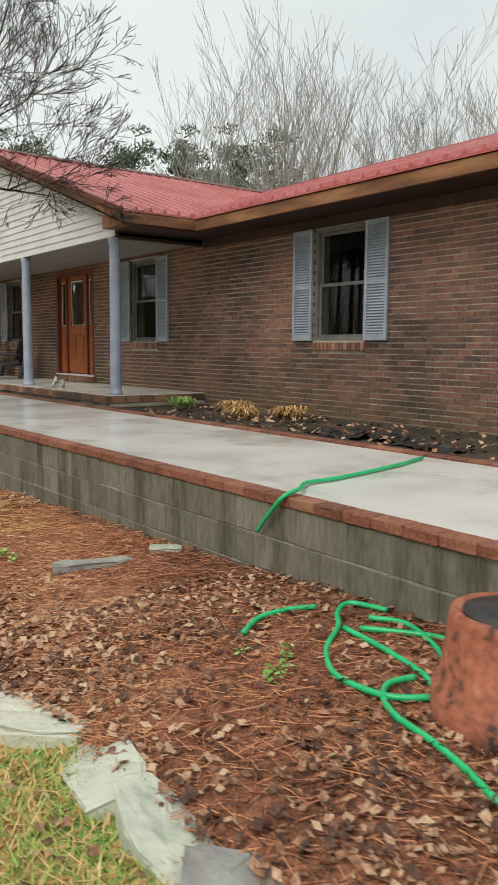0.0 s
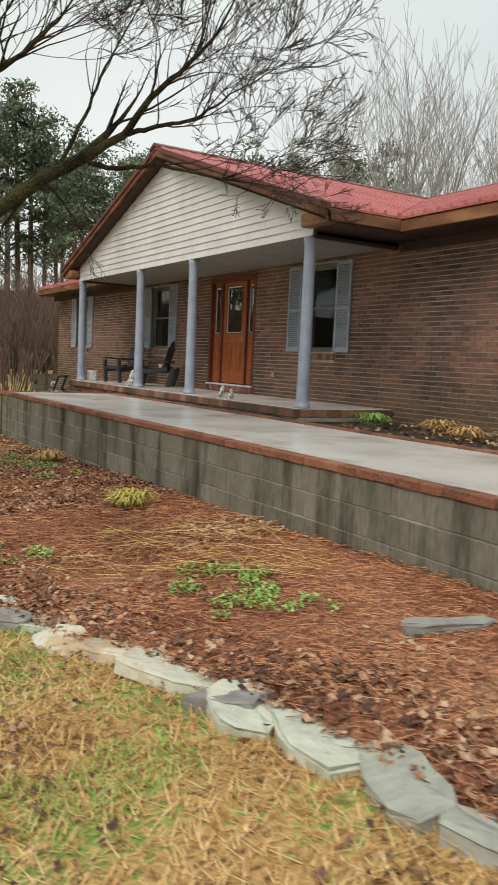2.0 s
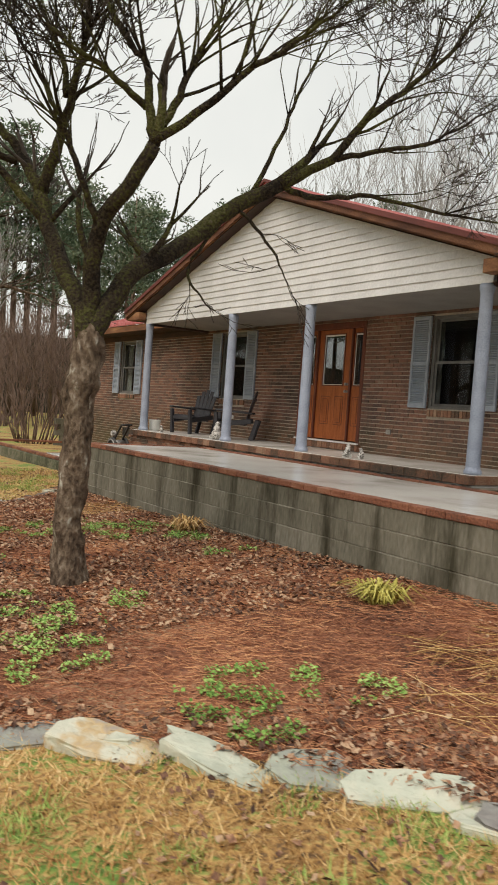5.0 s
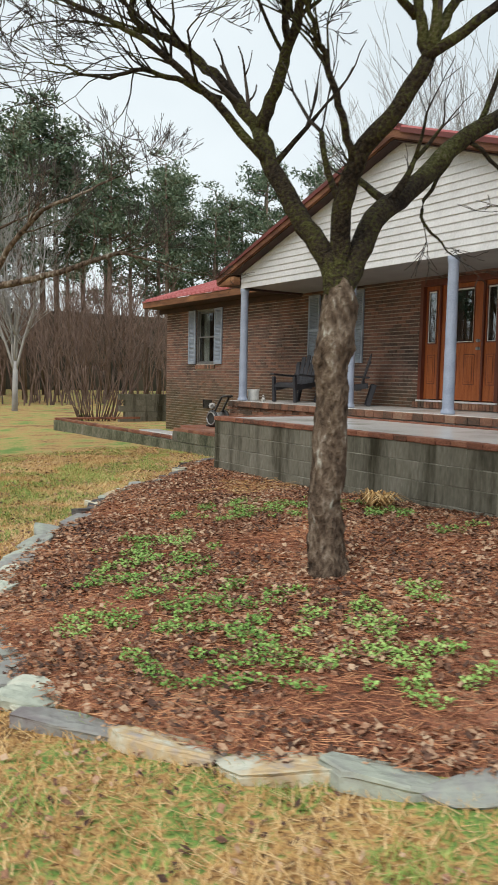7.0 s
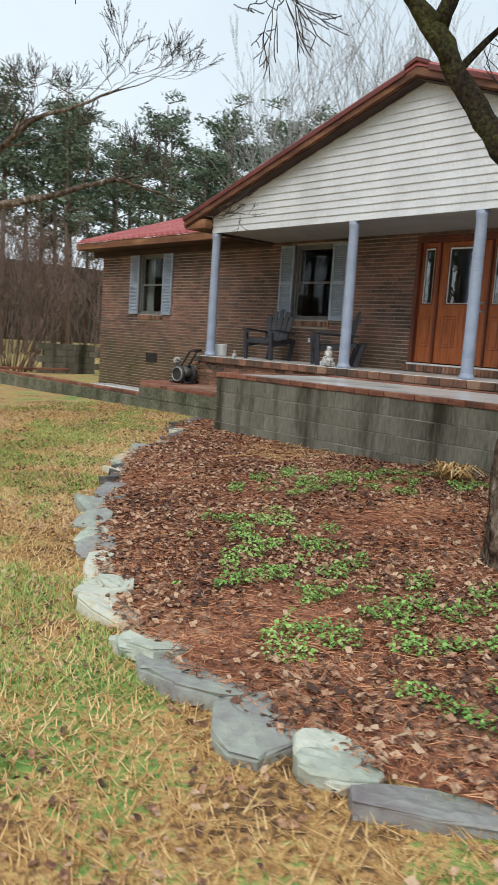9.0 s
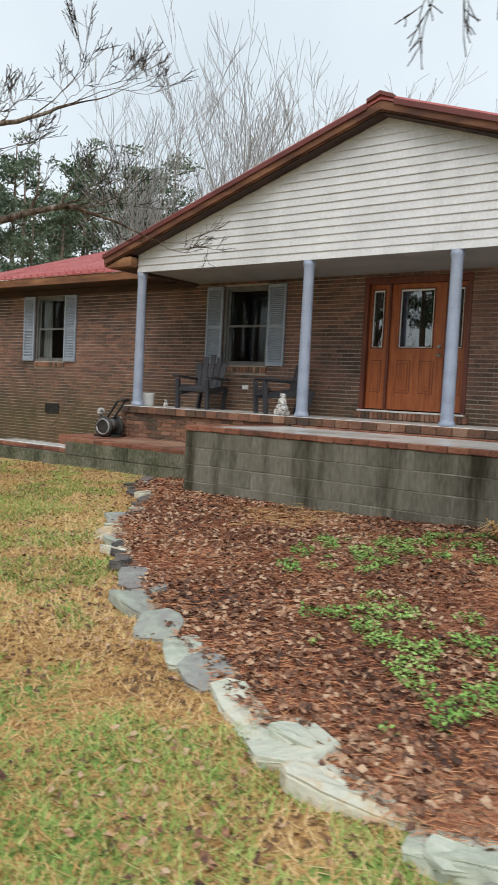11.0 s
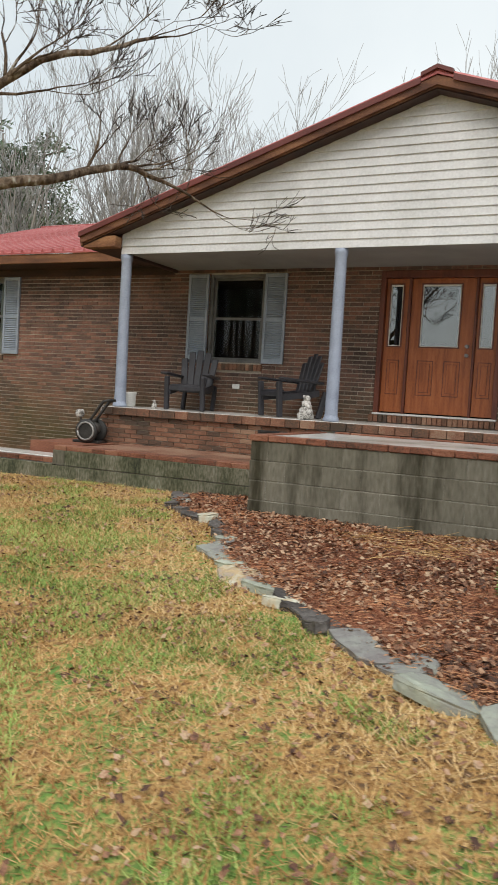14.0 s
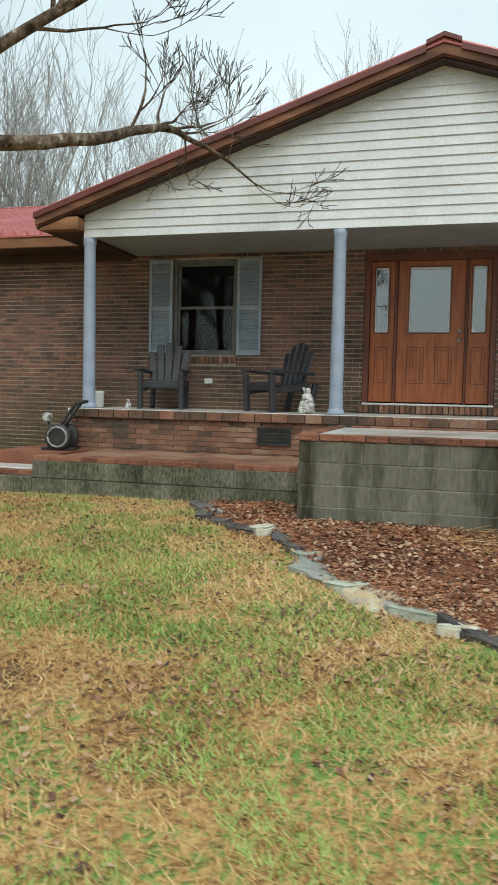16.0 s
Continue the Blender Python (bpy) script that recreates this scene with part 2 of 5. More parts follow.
LAWN = mat("lawn_soil", [(0.2, (0.15, 0.085, 0.04)), (0.36, (0.42, 0.235, 0.085)), (0.52, (0.54, 0.36, 0.14)), (0.62, (0.30, 0.33, 0.09)), (0.78, (0.15, 0.27, 0.055))], 1.3, 0.95, bump=1.0, fine=24, dist=0.05, contrast=2.8)
MULCH = mat("pine_straw_bed", [(0.3, (0.09, 0.04, 0.024)), (0.45, (0.25, 0.095, 0.05)), (0.58, (0.36, 0.15, 0.08)), (0.72, (0.46, 0.29, 0.17))], 0.9, 0.95, bump=1.0, fine=26, dist=0.05)
SOIL = mat("dark_soil", [(0.3, (0.018, 0.014, 0.010)), (0.7, (0.07, 0.052, 0.032))], 2, 0.95, bump=0.8, fine=30)
BLADE = mat("dry_grass", [(0.25, (0.30, 0.155, 0.05)), (0.5, (0.58, 0.355, 0.13)), (0.75, (0.74, 0.54, 0.28))], 0.5, 0.9, bump=0, island=0.5)
GREENBLADE = mat("green_grass", [(0.25, (0.13, 0.21, 0.035)), (0.5, (0.27, 0.40, 0.085)), (0.75, (0.44, 0.55, 0.17))], 0.8, 0.8, bump=0, island=0.4)
WEED = mat("weed_leaf", [(0.3, (0.10, 0.22, 0.035)), (0.5, (0.21, 0.39, 0.075)), (0.75, (0.40, 0.55, 0.17))], 0.8, 0.7, bump=0, island=0.4)
LEAF = mat("dead_leaf", [(0.22, (0.06, 0.03, 0.02)), (0.42, (0.18, 0.085, 0.05)), (0.58, (0.34, 0.175, 0.10)), (0.8, (0.52, 0.36, 0.235))], 1.5, 0.85, bump=0, island=0.6)
STRAW = mat("pine_needle_straw", [(0.3, (0.17, 0.062, 0.032)), (0.5, (0.42, 0.165, 0.082)), (0.75, (0.62, 0.32, 0.16))], 1.0, 0.9, bump=0, island=0.5)
YELLOW = mat("yellow_leaf", [(0.3, (0.30, 0.26, 0.04)), (0.7, (0.55, 0.5, 0.14))], 3, 0.8, bump=0, island=0.4)


def stain(m, stretch, low, high, tint):
    """Water streaks that run on across neighbouring pieces of one surface."""
    n, l = m.node_tree.nodes, m.node_tree.links
    b = n["Principled BSDF"]
    base = b.inputs["Base Color"].links[0].from_socket
    geo, mp, tx, rg, mx = n.new("ShaderNodeNewGeometry"), n.new("ShaderNodeMapping"), n.new("ShaderNodeTexNoise"), n.new("ShaderNodeMapRange"), n.new("ShaderNodeMixRGB")
    mp.inputs["Scale"].default_value = stretch
    tx.inputs["Scale"].default_value, tx.inputs["Detail"].default_value, tx.inputs["Roughness"].default_value = 1.0, 6, 0.62
    rg.inputs["From Min"].default_value, rg.inputs["From Max"].default_value = low, high
    mx.blend_type = "MULTIPLY"
    mx.inputs[2].default_value = (*tint, 1)
    l.new(geo.outputs["Position"], mp.inputs["Vector"])
    l.new(mp.outputs[0], tx.inputs["Vector"])
    l.new(tx.outputs["Fac"], rg.inputs["Value"])
    l.new(rg.outputs[0], mx.inputs[0])
    l.new(base, mx.inputs[1])
    l.new(mx.outputs[0], b.inputs["Base Color"])


stain(BLOCK, (2.2, 2.2, 0.3), 0.50, 0.63, (0.26, 0.25, 0.2))
stain(JOINT, (2.2, 2.2, 0.4), 0.50, 0.66, (0.25, 0.24, 0.2))
stain(SIDING, (1.2, 1.2, 0.5), 0.5, 0.75, (0.78, 0.78, 0.76))
stain(WETCON, (0.9, 0.9, 1.0), 0.52, 0.68, (0.6, 0.58, 0.54))


# ---- mesh helpers ----
def mesh_of(name, verts, faces, smooth=False):
    me = bpy.data.meshes.new(name)
    me.from_pydata(verts, [], faces)
    if smooth:
        me.polygons.foreach_set("use_smooth", [True] * len(me.polygons))
    me.update()
    return me


def put(name, me, material, parent=None, label=""):
    if material and not me.materials:
        me.materials.append(material)
    ob = new(name, me)
    ob.parent = parent
    return tagged(ob, label) if label else ob


def part(name, bm, material, parent=None, label="", smooth=False):
    me = bpy.data.meshes.new(name)
    bmesh.ops.recalc_face_normals(bm, faces=bm.faces)
    bm.to_mesh(me)
    bm.free()
    if smooth:
        me.polygons.foreach_set("use_smooth", [True] * len(me.polygons))
    return put(name, me, material, parent, label)


def thing(name, at, label, category, group="", kind="", turn=0):
    ob = new(name)
    ob.empty_display_size = 0.1
    ob.matrix_basis = pose(*at, 0, 0, turn)
    return tagged(ob, label, category, group, kind)


def box(bm, x0, x1, y0, y1, z0, z1, bevel=0.0, m=None):
    g = bmesh.ops.create_cube(bm, size=1, matrix=Matrix.Translation(((x0 + x1) / 2, (y0 + y1) / 2, (z0 + z1) / 2)) @ Matrix.Diagonal((x1 - x0, y1 - y0, z1 - z0, 1)))
    vs = g["verts"]
    if bevel:
        es = list({e for v in vs for e in v.link_edges})
        out = bmesh.ops.bevel(bm, geom=es, offset=bevel, segments=1, affect="EDGES")
        vs = list({v for f in out["faces"] for v in f.verts} | {v for v in vs if v.is_valid})
    if m is not None:
        bmesh.ops.transform(bm, matrix=m, verts=[v for v in vs if v.is_valid])
    return bm


def boxpart(name, dims, material, parent=None, label="", bevel=0.006):
    return part(name, box(bmesh.new(), *dims, bevel=bevel), material, parent, label)


def block_mesh(name, sx, sy, sz, bevel, rough=0.0, seed=0):
    """A small bevelled block about its middle, a little uneven."""
    bm = box(bmesh.new(), -sx / 2, sx / 2, -sy / 2, sy / 2, -sz / 2, sz / 2, bevel)
    rnd = random.Random(seed)
    for v in bm.verts:
        v.co += Vector((rnd.uniform(-1, 1), rnd.uniform(-1, 1), rnd.uniform(-1, 1))) * rough
    bmesh.ops.recalc_face_normals(bm, faces=bm.faces)
    me = bpy.data.meshes.new(name)
    bm.to_mesh(me)
    bm.free()
    return me


def lathe(profile, n=20):
    """A closed turned body from (radius, height) pairs."""
    vs, fs = [], []
    for r, z in profile:
        vs += [(r * math.cos(2 * math.pi * i / n), r * math.sin(2 * math.pi * i / n), z) for i in range(n)]
    for k in range(len(profile) - 1):
        fs += [(k * n + i, k * n + (i + 1) % n, (k + 1) * n + (i + 1) % n, (k + 1) * n + i) for i in range(n)]
    fs += [tuple(reversed(range(n))), tuple(range((len(profile) - 1) * n, len(profile) * n))]
    return vs, fs


def tube(vs, fs, pts, radii, n=6):
    """Adds a tapered tube along pts."""
    base = len(vs)
    up = Vector((0.31, 0.17, 0.93))
    for k, (p, r) in enumerate(zip(pts, radii)):
        d = (pts[min(k + 1, len(pts) - 1)] - pts[max(k - 1, 0)]).normalized()
        a = d.cross(up)
        a = a.normalized() if a.length > 1e-4 else Vector((1, 0, 0))
        b = d.cross(a)
        for i in range(n):
            w = 2 * math.pi * i / n
            vs.append(p + (a * math.cos(w) + b * math.sin(w)) * r)
    for k in range(len(pts) - 1):
        for i in range(n):
            j = (i + 1) % n
            fs.append((base + k * n + i, base + k * n + j, base + (k + 1) * n + j, base + (k + 1) * n + i))
    fs.append(tuple(base + i for i in reversed(range(n))))
    fs.append(tuple(base + (len(pts) - 1) * n + i for i in range(n)))


def tubepart(name, pts, radii, material, parent=None, label="", n=8):
    vs, fs = [], []
    pts = [Vector(p) for p in pts]
    tube(vs, fs, pts, radii if hasattr(radii, "__len__") else [radii] * len(pts), n)
    return put(name, mesh_of(name, vs, fs, True), material, parent, label)


def curve_points(ctrl, steps=6):
    """A smooth line through control points."""
    c = [Vector(p) for p in ctrl]
    c = [2 * c[0] - c[1]] + c + [2 * c[-1] - c[-2]]
    out = []
    for i in range(1, len(c) - 2):
        for s in range(steps):
            t = s / steps
            out.append(0.5 * (2 * c[i] + (c[i + 1] - c[i - 1]) * t + (2 * c[i - 1] - 5 * c[i] + 4 * c[i + 1] - c[i + 2]) * t * t + (3 * c[i] - c[i - 1] - 3 * c[i + 1] + c[i + 2]) * t ** 3))
    return out + [c[-2]]


# ---- ground ----
def ground_z(x, y):
    zy = float(np.interp(y, [-6, 2.5, 6.5, 10.5, 14, 20, 30, 60], [0.25, 0.22, 0.05, -0.03, -0.15, -0.17, -0.3, -0.3]))
    return zy - 0.06 * float(np.clip(2.7 - x, 0, 8.0)) + 0.012 * math.sin(1.7 * x + 0.6 * y) * math.sin(1.3 * y)


# the stone edging of the bed
EDGE = [(1.15, 0.3), (1.06, 1.5), (1.01, 2.0), (1.02, 2.4), (0.95, 2.8), (0.87, 3.6), (0.8, 4.1), (0.7, 4.6), (0.52, 5.05), (0.38, 5.45), (0.24, 6.05), (0.05, 6.38), (-0.12, 6.65), (-0.36, 6.92), (-0.64, 7.2), (-0.85, 7.46),
        (-1.1, 7.62), (-1.3, 7.85), (-1.55, 8.08), (-1.75, 8.35), (-1.9, 8.65), (-2.1, 9.1), (-2.23, 9.6), (-2.22, 10.1), (-2.1, 10.9), (-1.75, 11.7), (-1.36, 12.4), (-0.9, 13.1), (-0.4, 13.75), (0.05, 14.35), (0.4, 14.85), (0.8, 15.3), (1.3, 15.65), (2.0, 16.05), (2.4, 16.6), (2.8, 17.0), (3.4, 17.3)]
EDGE_LINE = curve_points([(x, y, 0) for x, y in EDGE], 5)
EDGE_Y = np.array([p.y for p in EDGE_LINE])
EDGE_X = np.array([p.x for p in EDGE_LINE])


def in_bed(x, y):
    return 0.3 < y < 17.3 and float(np.interp(y, EDGE_Y, EDGE_X)) < x < (2.72 if y < 16.1 else 3.7)


def grid_mesh(name, xs, ys, height):
    vs = [(x, y, height(x, y)) for y in ys for x in xs]
    w = len(xs)
    fs = [(j * w + i, j * w + i + 1, (j + 1) * w + i + 1, (j + 1) * w + i) for j in range(len(ys) - 1) for i in range(w - 1)]
    return mesh_of(name, vs, fs, True)


gx = [-2000, -600, -200, -80, -40, -20, -12] + [-8 + 0.4 * i for i in range(36)] + [8, 15, 30, 60, 150, 500, 2000]
gy = [-2000, -500, -150, -50, -20, -10] + [-6 + 0.5 * i for i in range(76)] + [34, 40, 50, 80, 150, 500, 2000]
tagged(put("ground", grid_mesh("ground", gx, gy, ground_z), LAWN), "winter lawn of tan dormant grass with green tufts", "lawn", kind="structure")
ys = np.linspace(0.3, 17.25, 110)
bv, bf = [], []
for j, y in enumerate(ys):
    x0, x1 = float(np.interp(y, EDGE_Y, EDGE_X)), (2.75 if y < 16.1 else 3.75)
    for i in range(25):
        x = x0 + (x1 - x0) * i / 24
        bv.append((x, y, ground_z(x, y) + (0.035 + 0.018 * noise.noise((x * 2.2, y * 2.2, 0)) + 0.012 * noise.noise((x * 9, y * 9, 3)) if 0 < i < 24 else -0.02)))
    if j:
        bf += [((j - 1) * 25 + i, (j - 1) * 25 + i + 1, j * 25 + i + 1, j * 25 + i) for i in range(24)]
tagged(put("planting_bed", mesh_of("planting_bed", bv, bf, True), MULCH), "garden bed covered in reddish pine straw and leaves", "garden bed", kind="structure")

# ---- house shell ----
FX, SILL, HEAD = 6.92, 1.62, 3.06
Y0, Y1 = 1.2, 26.25
OPEN = [(6.79, 7.75, SILL, HEAD), (11.79, 12.75, SILL, HEAD), (14.28, 16.10, 0.95, 3.08), (18.0, 19.02, SILL, HEAD), (23.46, 24.48, SILL, HEAD)]
house = thing("house", (0, 0, 0), "single-storey brown brick ranch house with red metal roof and gabled porch", "house")
last = Y0
for a, b, z0, z1 in OPEN:
    for d in ((last, a, -0.6, 3.3), (a, b, -0.6, z0), (a, b, z1, 3.3)):
        boxpart("front_wall", (FX + 0.007, 7.2, *d), MORTAR, house, bevel=0)
    last = b
boxpart("front_wall", (FX + 0.007, 7.2, last, Y1, -0.6, 3.3), MORTAR, house, bevel=0)
for nm, d in (("end_wall", (7.2, 16.5, Y0, Y0 + 0.25, -0.6, 3.3)), ("end_wall", (7.2, 16.5, Y1 - 0.25, Y1, -0.6, 3.3)), ("back_wall", (16.5, 16.75, Y0, Y1, -0.6, 3.3))):
    boxpart(nm, d, BRICK, house, bevel=0)
# added inner surfaces, coloured near-black so the rooms look unlit
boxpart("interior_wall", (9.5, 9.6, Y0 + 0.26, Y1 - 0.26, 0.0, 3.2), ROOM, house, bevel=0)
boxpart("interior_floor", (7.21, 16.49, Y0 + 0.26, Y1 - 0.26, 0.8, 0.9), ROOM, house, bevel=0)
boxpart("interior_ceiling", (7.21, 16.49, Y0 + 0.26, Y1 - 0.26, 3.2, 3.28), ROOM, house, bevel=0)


def brick_sheet(x, y0, y1, z0, z1, openings, seed, into=1):
    """Running-bond bricks standing proud of a wall face at x, as one mesh."""
    rnd = random.Random(seed)
    vs, fs = [], []
    L, C, J, V = 0.215, 0.0677, 0.0135, 0.007
    k, z = 0, z0
    while z + C < z1 + 0.02:
        y = y0 - (L / 2 if k % 2 else 0)
        while y < y1:
            a, b = max(y, y0), min(y + L - V, y1)
            zt = min(z + C - J, z1)
            spans = [(a, b)]
            for oa, ob, oz0, oz1 in openings:
                if zt > oz0 and z < oz1:
                    spans = [s for p, q in spans for s in ((p, min(q, oa)), (max(p, ob), q)) if s[1] - s[0] > 0.015]
            for p, q in spans:
                if q - p > 0.015:
                    d = x + rnd.uniform(-0.003, 0.004)
                    n = len(vs)
                    vs += [(d, p, z), (d, q, z), (d, q, zt), (d, p, zt), (x + 0.05, p, z), (x + 0.05, q, z), (x + 0.05, q, zt), (x + 0.05, p, zt)]
                    fs += [(n, n + 3, n + 2, n + 1), (n, n + 1, n + 5, n + 4), (n + 3, n + 7, n + 6, n + 2), (n, n + 4, n + 7, n + 3), (n + 1, n + 2, n + 6, n + 5)]
            y += L
        z += C
        k += 1
    return mesh_of("bricks", vs, fs)


DEEP = [(a, b, z0 - (0.12 if z0 > 1 else 0.12), z1) for a, b, z0, z1 in OPEN]
tagged(put("brickwork", brick_sheet(FX, Y0, Y1, -0.5, 3.2, DEEP, 3), BRICK, house), "variegated brown and red bricks with pale mortar", kind="stuff")
# end face of the house, facing the far garden
ends = brick_sheet(-Y1 - 0.02, 7.0, 16.7, -0.5, 3.2, [], 4)
for v in ends.vertices:
    v.co = (v.co.y, -v.co.x, v.co.z)
tagged(put("brickwork", ends, BRICK, house), "variegated brown and red bricks with pale mortar", kind="stuff")


# ---- roof ----
def slab(bm, quad, thick):
    """A roof plane with thickness downwards."""
    top = [bm.verts.new(p) for p in quad]
    low = [bm.verts.new((p[0], p[1], p[2] - thick)) for p in quad]
    bm.faces.new(top)
    bm.faces.new(list(reversed(low)))
    n = len(quad)
    for i in range(n):
        bm.faces.new((top[i], low[i], low[(i + 1) % n], top[(i + 1) % n]))


EX, EZ, RX, RZ, YC, HALF, GX = 6.33, 3.40, 11.72, 5.16, 15.03, 5.3, 5.11
SL = (RZ - EZ) / (RX - EX)
GS = (RZ - EZ) / HALF
bm = bmesh.new()
slab(bm, [(EX, Y0 - 0.45, EZ), (RX, Y0 - 0.45, RZ), (RX, Y1 + 0.45, RZ), (EX, Y1 + 0.45, EZ)], 0.03)
slab(bm, [(RX, Y0 - 0.45, RZ), (2 * RX - EX, Y0 - 0.45, EZ), (2 * RX - EX, Y1 + 0.45, EZ), (RX, Y1 + 0.45, RZ)], 0.03)
part("main_roof", bm, ROOF, house, "red ribbed metal roofing, sky reflection paled into its colour")
bm = bmesh.new()
slab(bm, [(GX, YC + HALF, EZ + 0.005), (EX, YC + HALF, EZ + 0.005), (RX, YC, RZ + 0.005), (GX, YC, RZ + 0.005)], 0.03)
slab(bm, [(GX, YC, RZ + 0.005), (RX, YC, RZ + 0.005), (EX, YC - HALF, EZ + 0.005), (GX, YC - HALF, EZ + 0.005)], 0.03)
part("porch_roof", bm, ROOF, house, "red ribbed metal roofing, sky reflection paled into its colour")


def rib(vs, fs, p, q, side, h=0.05, w=0.036):
    """A raised rib from p to q; side: direction of its width."""
    n = len(vs)
    for e in (p, q):
        e = Vector(e)
        vs += [e - side * w, e - side * w * 0.45 + Vector((0, 0, h)), e + side * w * 0.45 + Vector((0, 0, h)), e + side * w]
    fs += [(n, n + 1, n + 5, n + 4), (n + 1, n + 2, n + 6, n + 5), (n + 2, n + 3, n + 7, n + 6), (n, n + 3, n + 2, n + 1), (n + 4, n + 5, n + 6, n + 7)]


vs, fs = [], []
y = Y0 - 0.4
while y < Y1 + 0.42:
    d = abs(y - YC)
    x0 = EX if d > HALF else EX + (HALF - d) * (RX - EX) / HALF
    if RX - x0 > 0.1:
        rib(vs, fs, (x0, y, EZ + (x0 - EX) * SL), (RX, y, RZ), Vector((0, 1, 0)))
    y += 0.229
x = GX + 0.04
while x < RX - 0.1:
    reach = HALF if x < EX else HALF * (1 - (x - EX) / (RX - EX))
    for s in (1, -1):
        rib(vs, fs, (x, YC + s * reach, RZ - GS * reach + 0.005), (x, YC, RZ + 0.005), Vector((1, 0, 0)))
    x += 0.229
tagged(put("roof_rib", mesh_of("roof_ribs", vs, fs), ROOF, house), kind="stuff")
bm = bmesh.new()
for s in (1, -1):
    slab(bm, [(GX - 0.03, YC, RZ + 0.085), (RX, YC, RZ + 0.085), (RX, YC + s * 0.2, RZ - 0.2 * GS + 0.07), (GX - 0.03, YC + s * 0.2, RZ - 0.2 * GS + 0.07)], 0.05)
part("ridge_cap", bm, ROOFDARK, house)
bm = bmesh.new()
for s in (1, -1):
    slab(bm, [(RX, Y0 - 0.45, RZ + 0.06), (RX, Y1 + 0.45, RZ + 0.06), (RX + s * 0.17, Y1 + 0.45, RZ + 0.01), (RX + s * 0.17, Y0 - 0.45, RZ + 0.01)], 0.03)
part("ridge_cap", bm, ROOF, house)

# fascias, soffits and gable
for a, b in ((Y0 - 0.45, YC - HALF + 0.02), (YC + HALF - 0.02, Y1 + 0.45)):
    boxpart("fascia", (EX + 0.02, EX + 0.05, a, b, EZ - 0.19, EZ - 0.035), CEDAR, house, "orange-brown stained wooden fascia board")
    boxpart("soffit", (EX + 0.05, FX + 0.02, a, b, 3.2, 3.23), SHADEWOOD, house, "stained boarded soffit, its eave shade darkened into the colour")
    boxpart("frieze_board", (FX - 0.03, FX + 0.004, a if a < 10 else YC + 4.69, b if b > 20 else YC - 4.69, 3.065, 3.198), SHADEWOOD, house, "dark red-brown frieze board")
for s in (1, -1):
    bm = bmesh.new()
    for u, w, z in ((GX + 0.015, 0.035, 0.035), (GX + 0.05, 0.03, 0.075)):
        q = [(u, YC, RZ - z), (u, YC + s * HALF, EZ - z), (u, YC + s * HALF, EZ - z - 0.11), (u, YC, RZ - z - 0.11)]
        t = [bm.verts.new(p) for p in q]
        o = [bm.verts.new((p[0] + w, p[1], p[2])) for p in q]
        bm.faces.new(t)
        bm.faces.new(list(reversed(o)))
        for i in range(4):
            bm.faces.new((t[i], o[i], o[(i + 1) % 4], t[(i + 1) % 4]))
    part("rake_board", bm, RAKE, house, "red-brown weathered wooden rake board")
    bm = bmesh.new()
    slab(bm, [(GX - 0.012, YC + s * 0.2, RZ - 0.2 * GS + 0.022), (GX + 0.06, YC + s * 0.2, RZ - 0.2 * GS + 0.022), (GX + 0.06, YC + s * (HALF + 0.02), EZ + 0.022), (GX - 0.012, YC + s * (HALF + 0.02), EZ + 0.022)], 0.075)
    part("drip_edge", bm, ROOFDARK, house, "dark red folded metal edge trim")
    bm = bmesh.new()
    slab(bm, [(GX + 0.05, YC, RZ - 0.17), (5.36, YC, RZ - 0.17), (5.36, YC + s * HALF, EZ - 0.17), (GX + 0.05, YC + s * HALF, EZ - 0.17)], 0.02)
    part("rake_soffit", bm, SHADEWOOD, house)
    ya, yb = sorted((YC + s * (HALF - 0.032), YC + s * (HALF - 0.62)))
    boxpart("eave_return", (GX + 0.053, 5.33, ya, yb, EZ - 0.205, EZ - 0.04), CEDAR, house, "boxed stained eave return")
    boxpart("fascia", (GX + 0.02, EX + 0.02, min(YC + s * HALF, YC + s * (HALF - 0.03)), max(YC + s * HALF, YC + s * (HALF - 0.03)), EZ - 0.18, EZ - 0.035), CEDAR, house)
    boxpart("soffit", (5.36, FX, min(YC + s * (HALF - 0.03), YC + s * 4.68), max(YC + s * (HALF - 0.03), YC + s * 4.68), 3.2, 3.225), SHADEWOOD, house)
boxpart("porch_ceiling", (5.42, FX, YC - 4.68, YC + 4.68, 3.135, 3.175), PAINT, house, "grey porch ceiling, painted darker to hold the porch shade", bevel=0)
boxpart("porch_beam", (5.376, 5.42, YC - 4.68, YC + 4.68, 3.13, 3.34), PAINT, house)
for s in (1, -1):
    boxpart("porch_beam", (5.42, FX - 0.03, min(YC + s * 4.6, YC + s * 4.68), max(YC + s * 4.6, YC + s * 4.68), 3.09, 3.3), SHADEWOOD, house)

gable = part("gable_wall", box(bmesh.new(), 5.36, 5.42, YC - 4.6, YC + 4.6, 3.34, 3.345), SIDING, house)
bm = bmesh.new()
tri = [(5.372, YC - 4.68, 3.14), (5.372, YC + 4.68, 3.14), (5.372, YC + 4.68, 3.4), (5.372, YC, 4.96), (5.372, YC - 4.68, 3.4)]
a = [bm.verts.new(p) for p in tri]
b = [bm.verts.new((p[0] + 0.05, p[1], p[2])) for p in tri]
bm.faces.new(a)
bm.faces.new(list(reversed(b)))
for i in range(5):
    bm.faces.new((a[i], b[i], b[(i + 1) % 5], a[(i + 1) % 5]))
part("sheathing", bm, SIDING, gable)
z, course = 3.115, 0.116
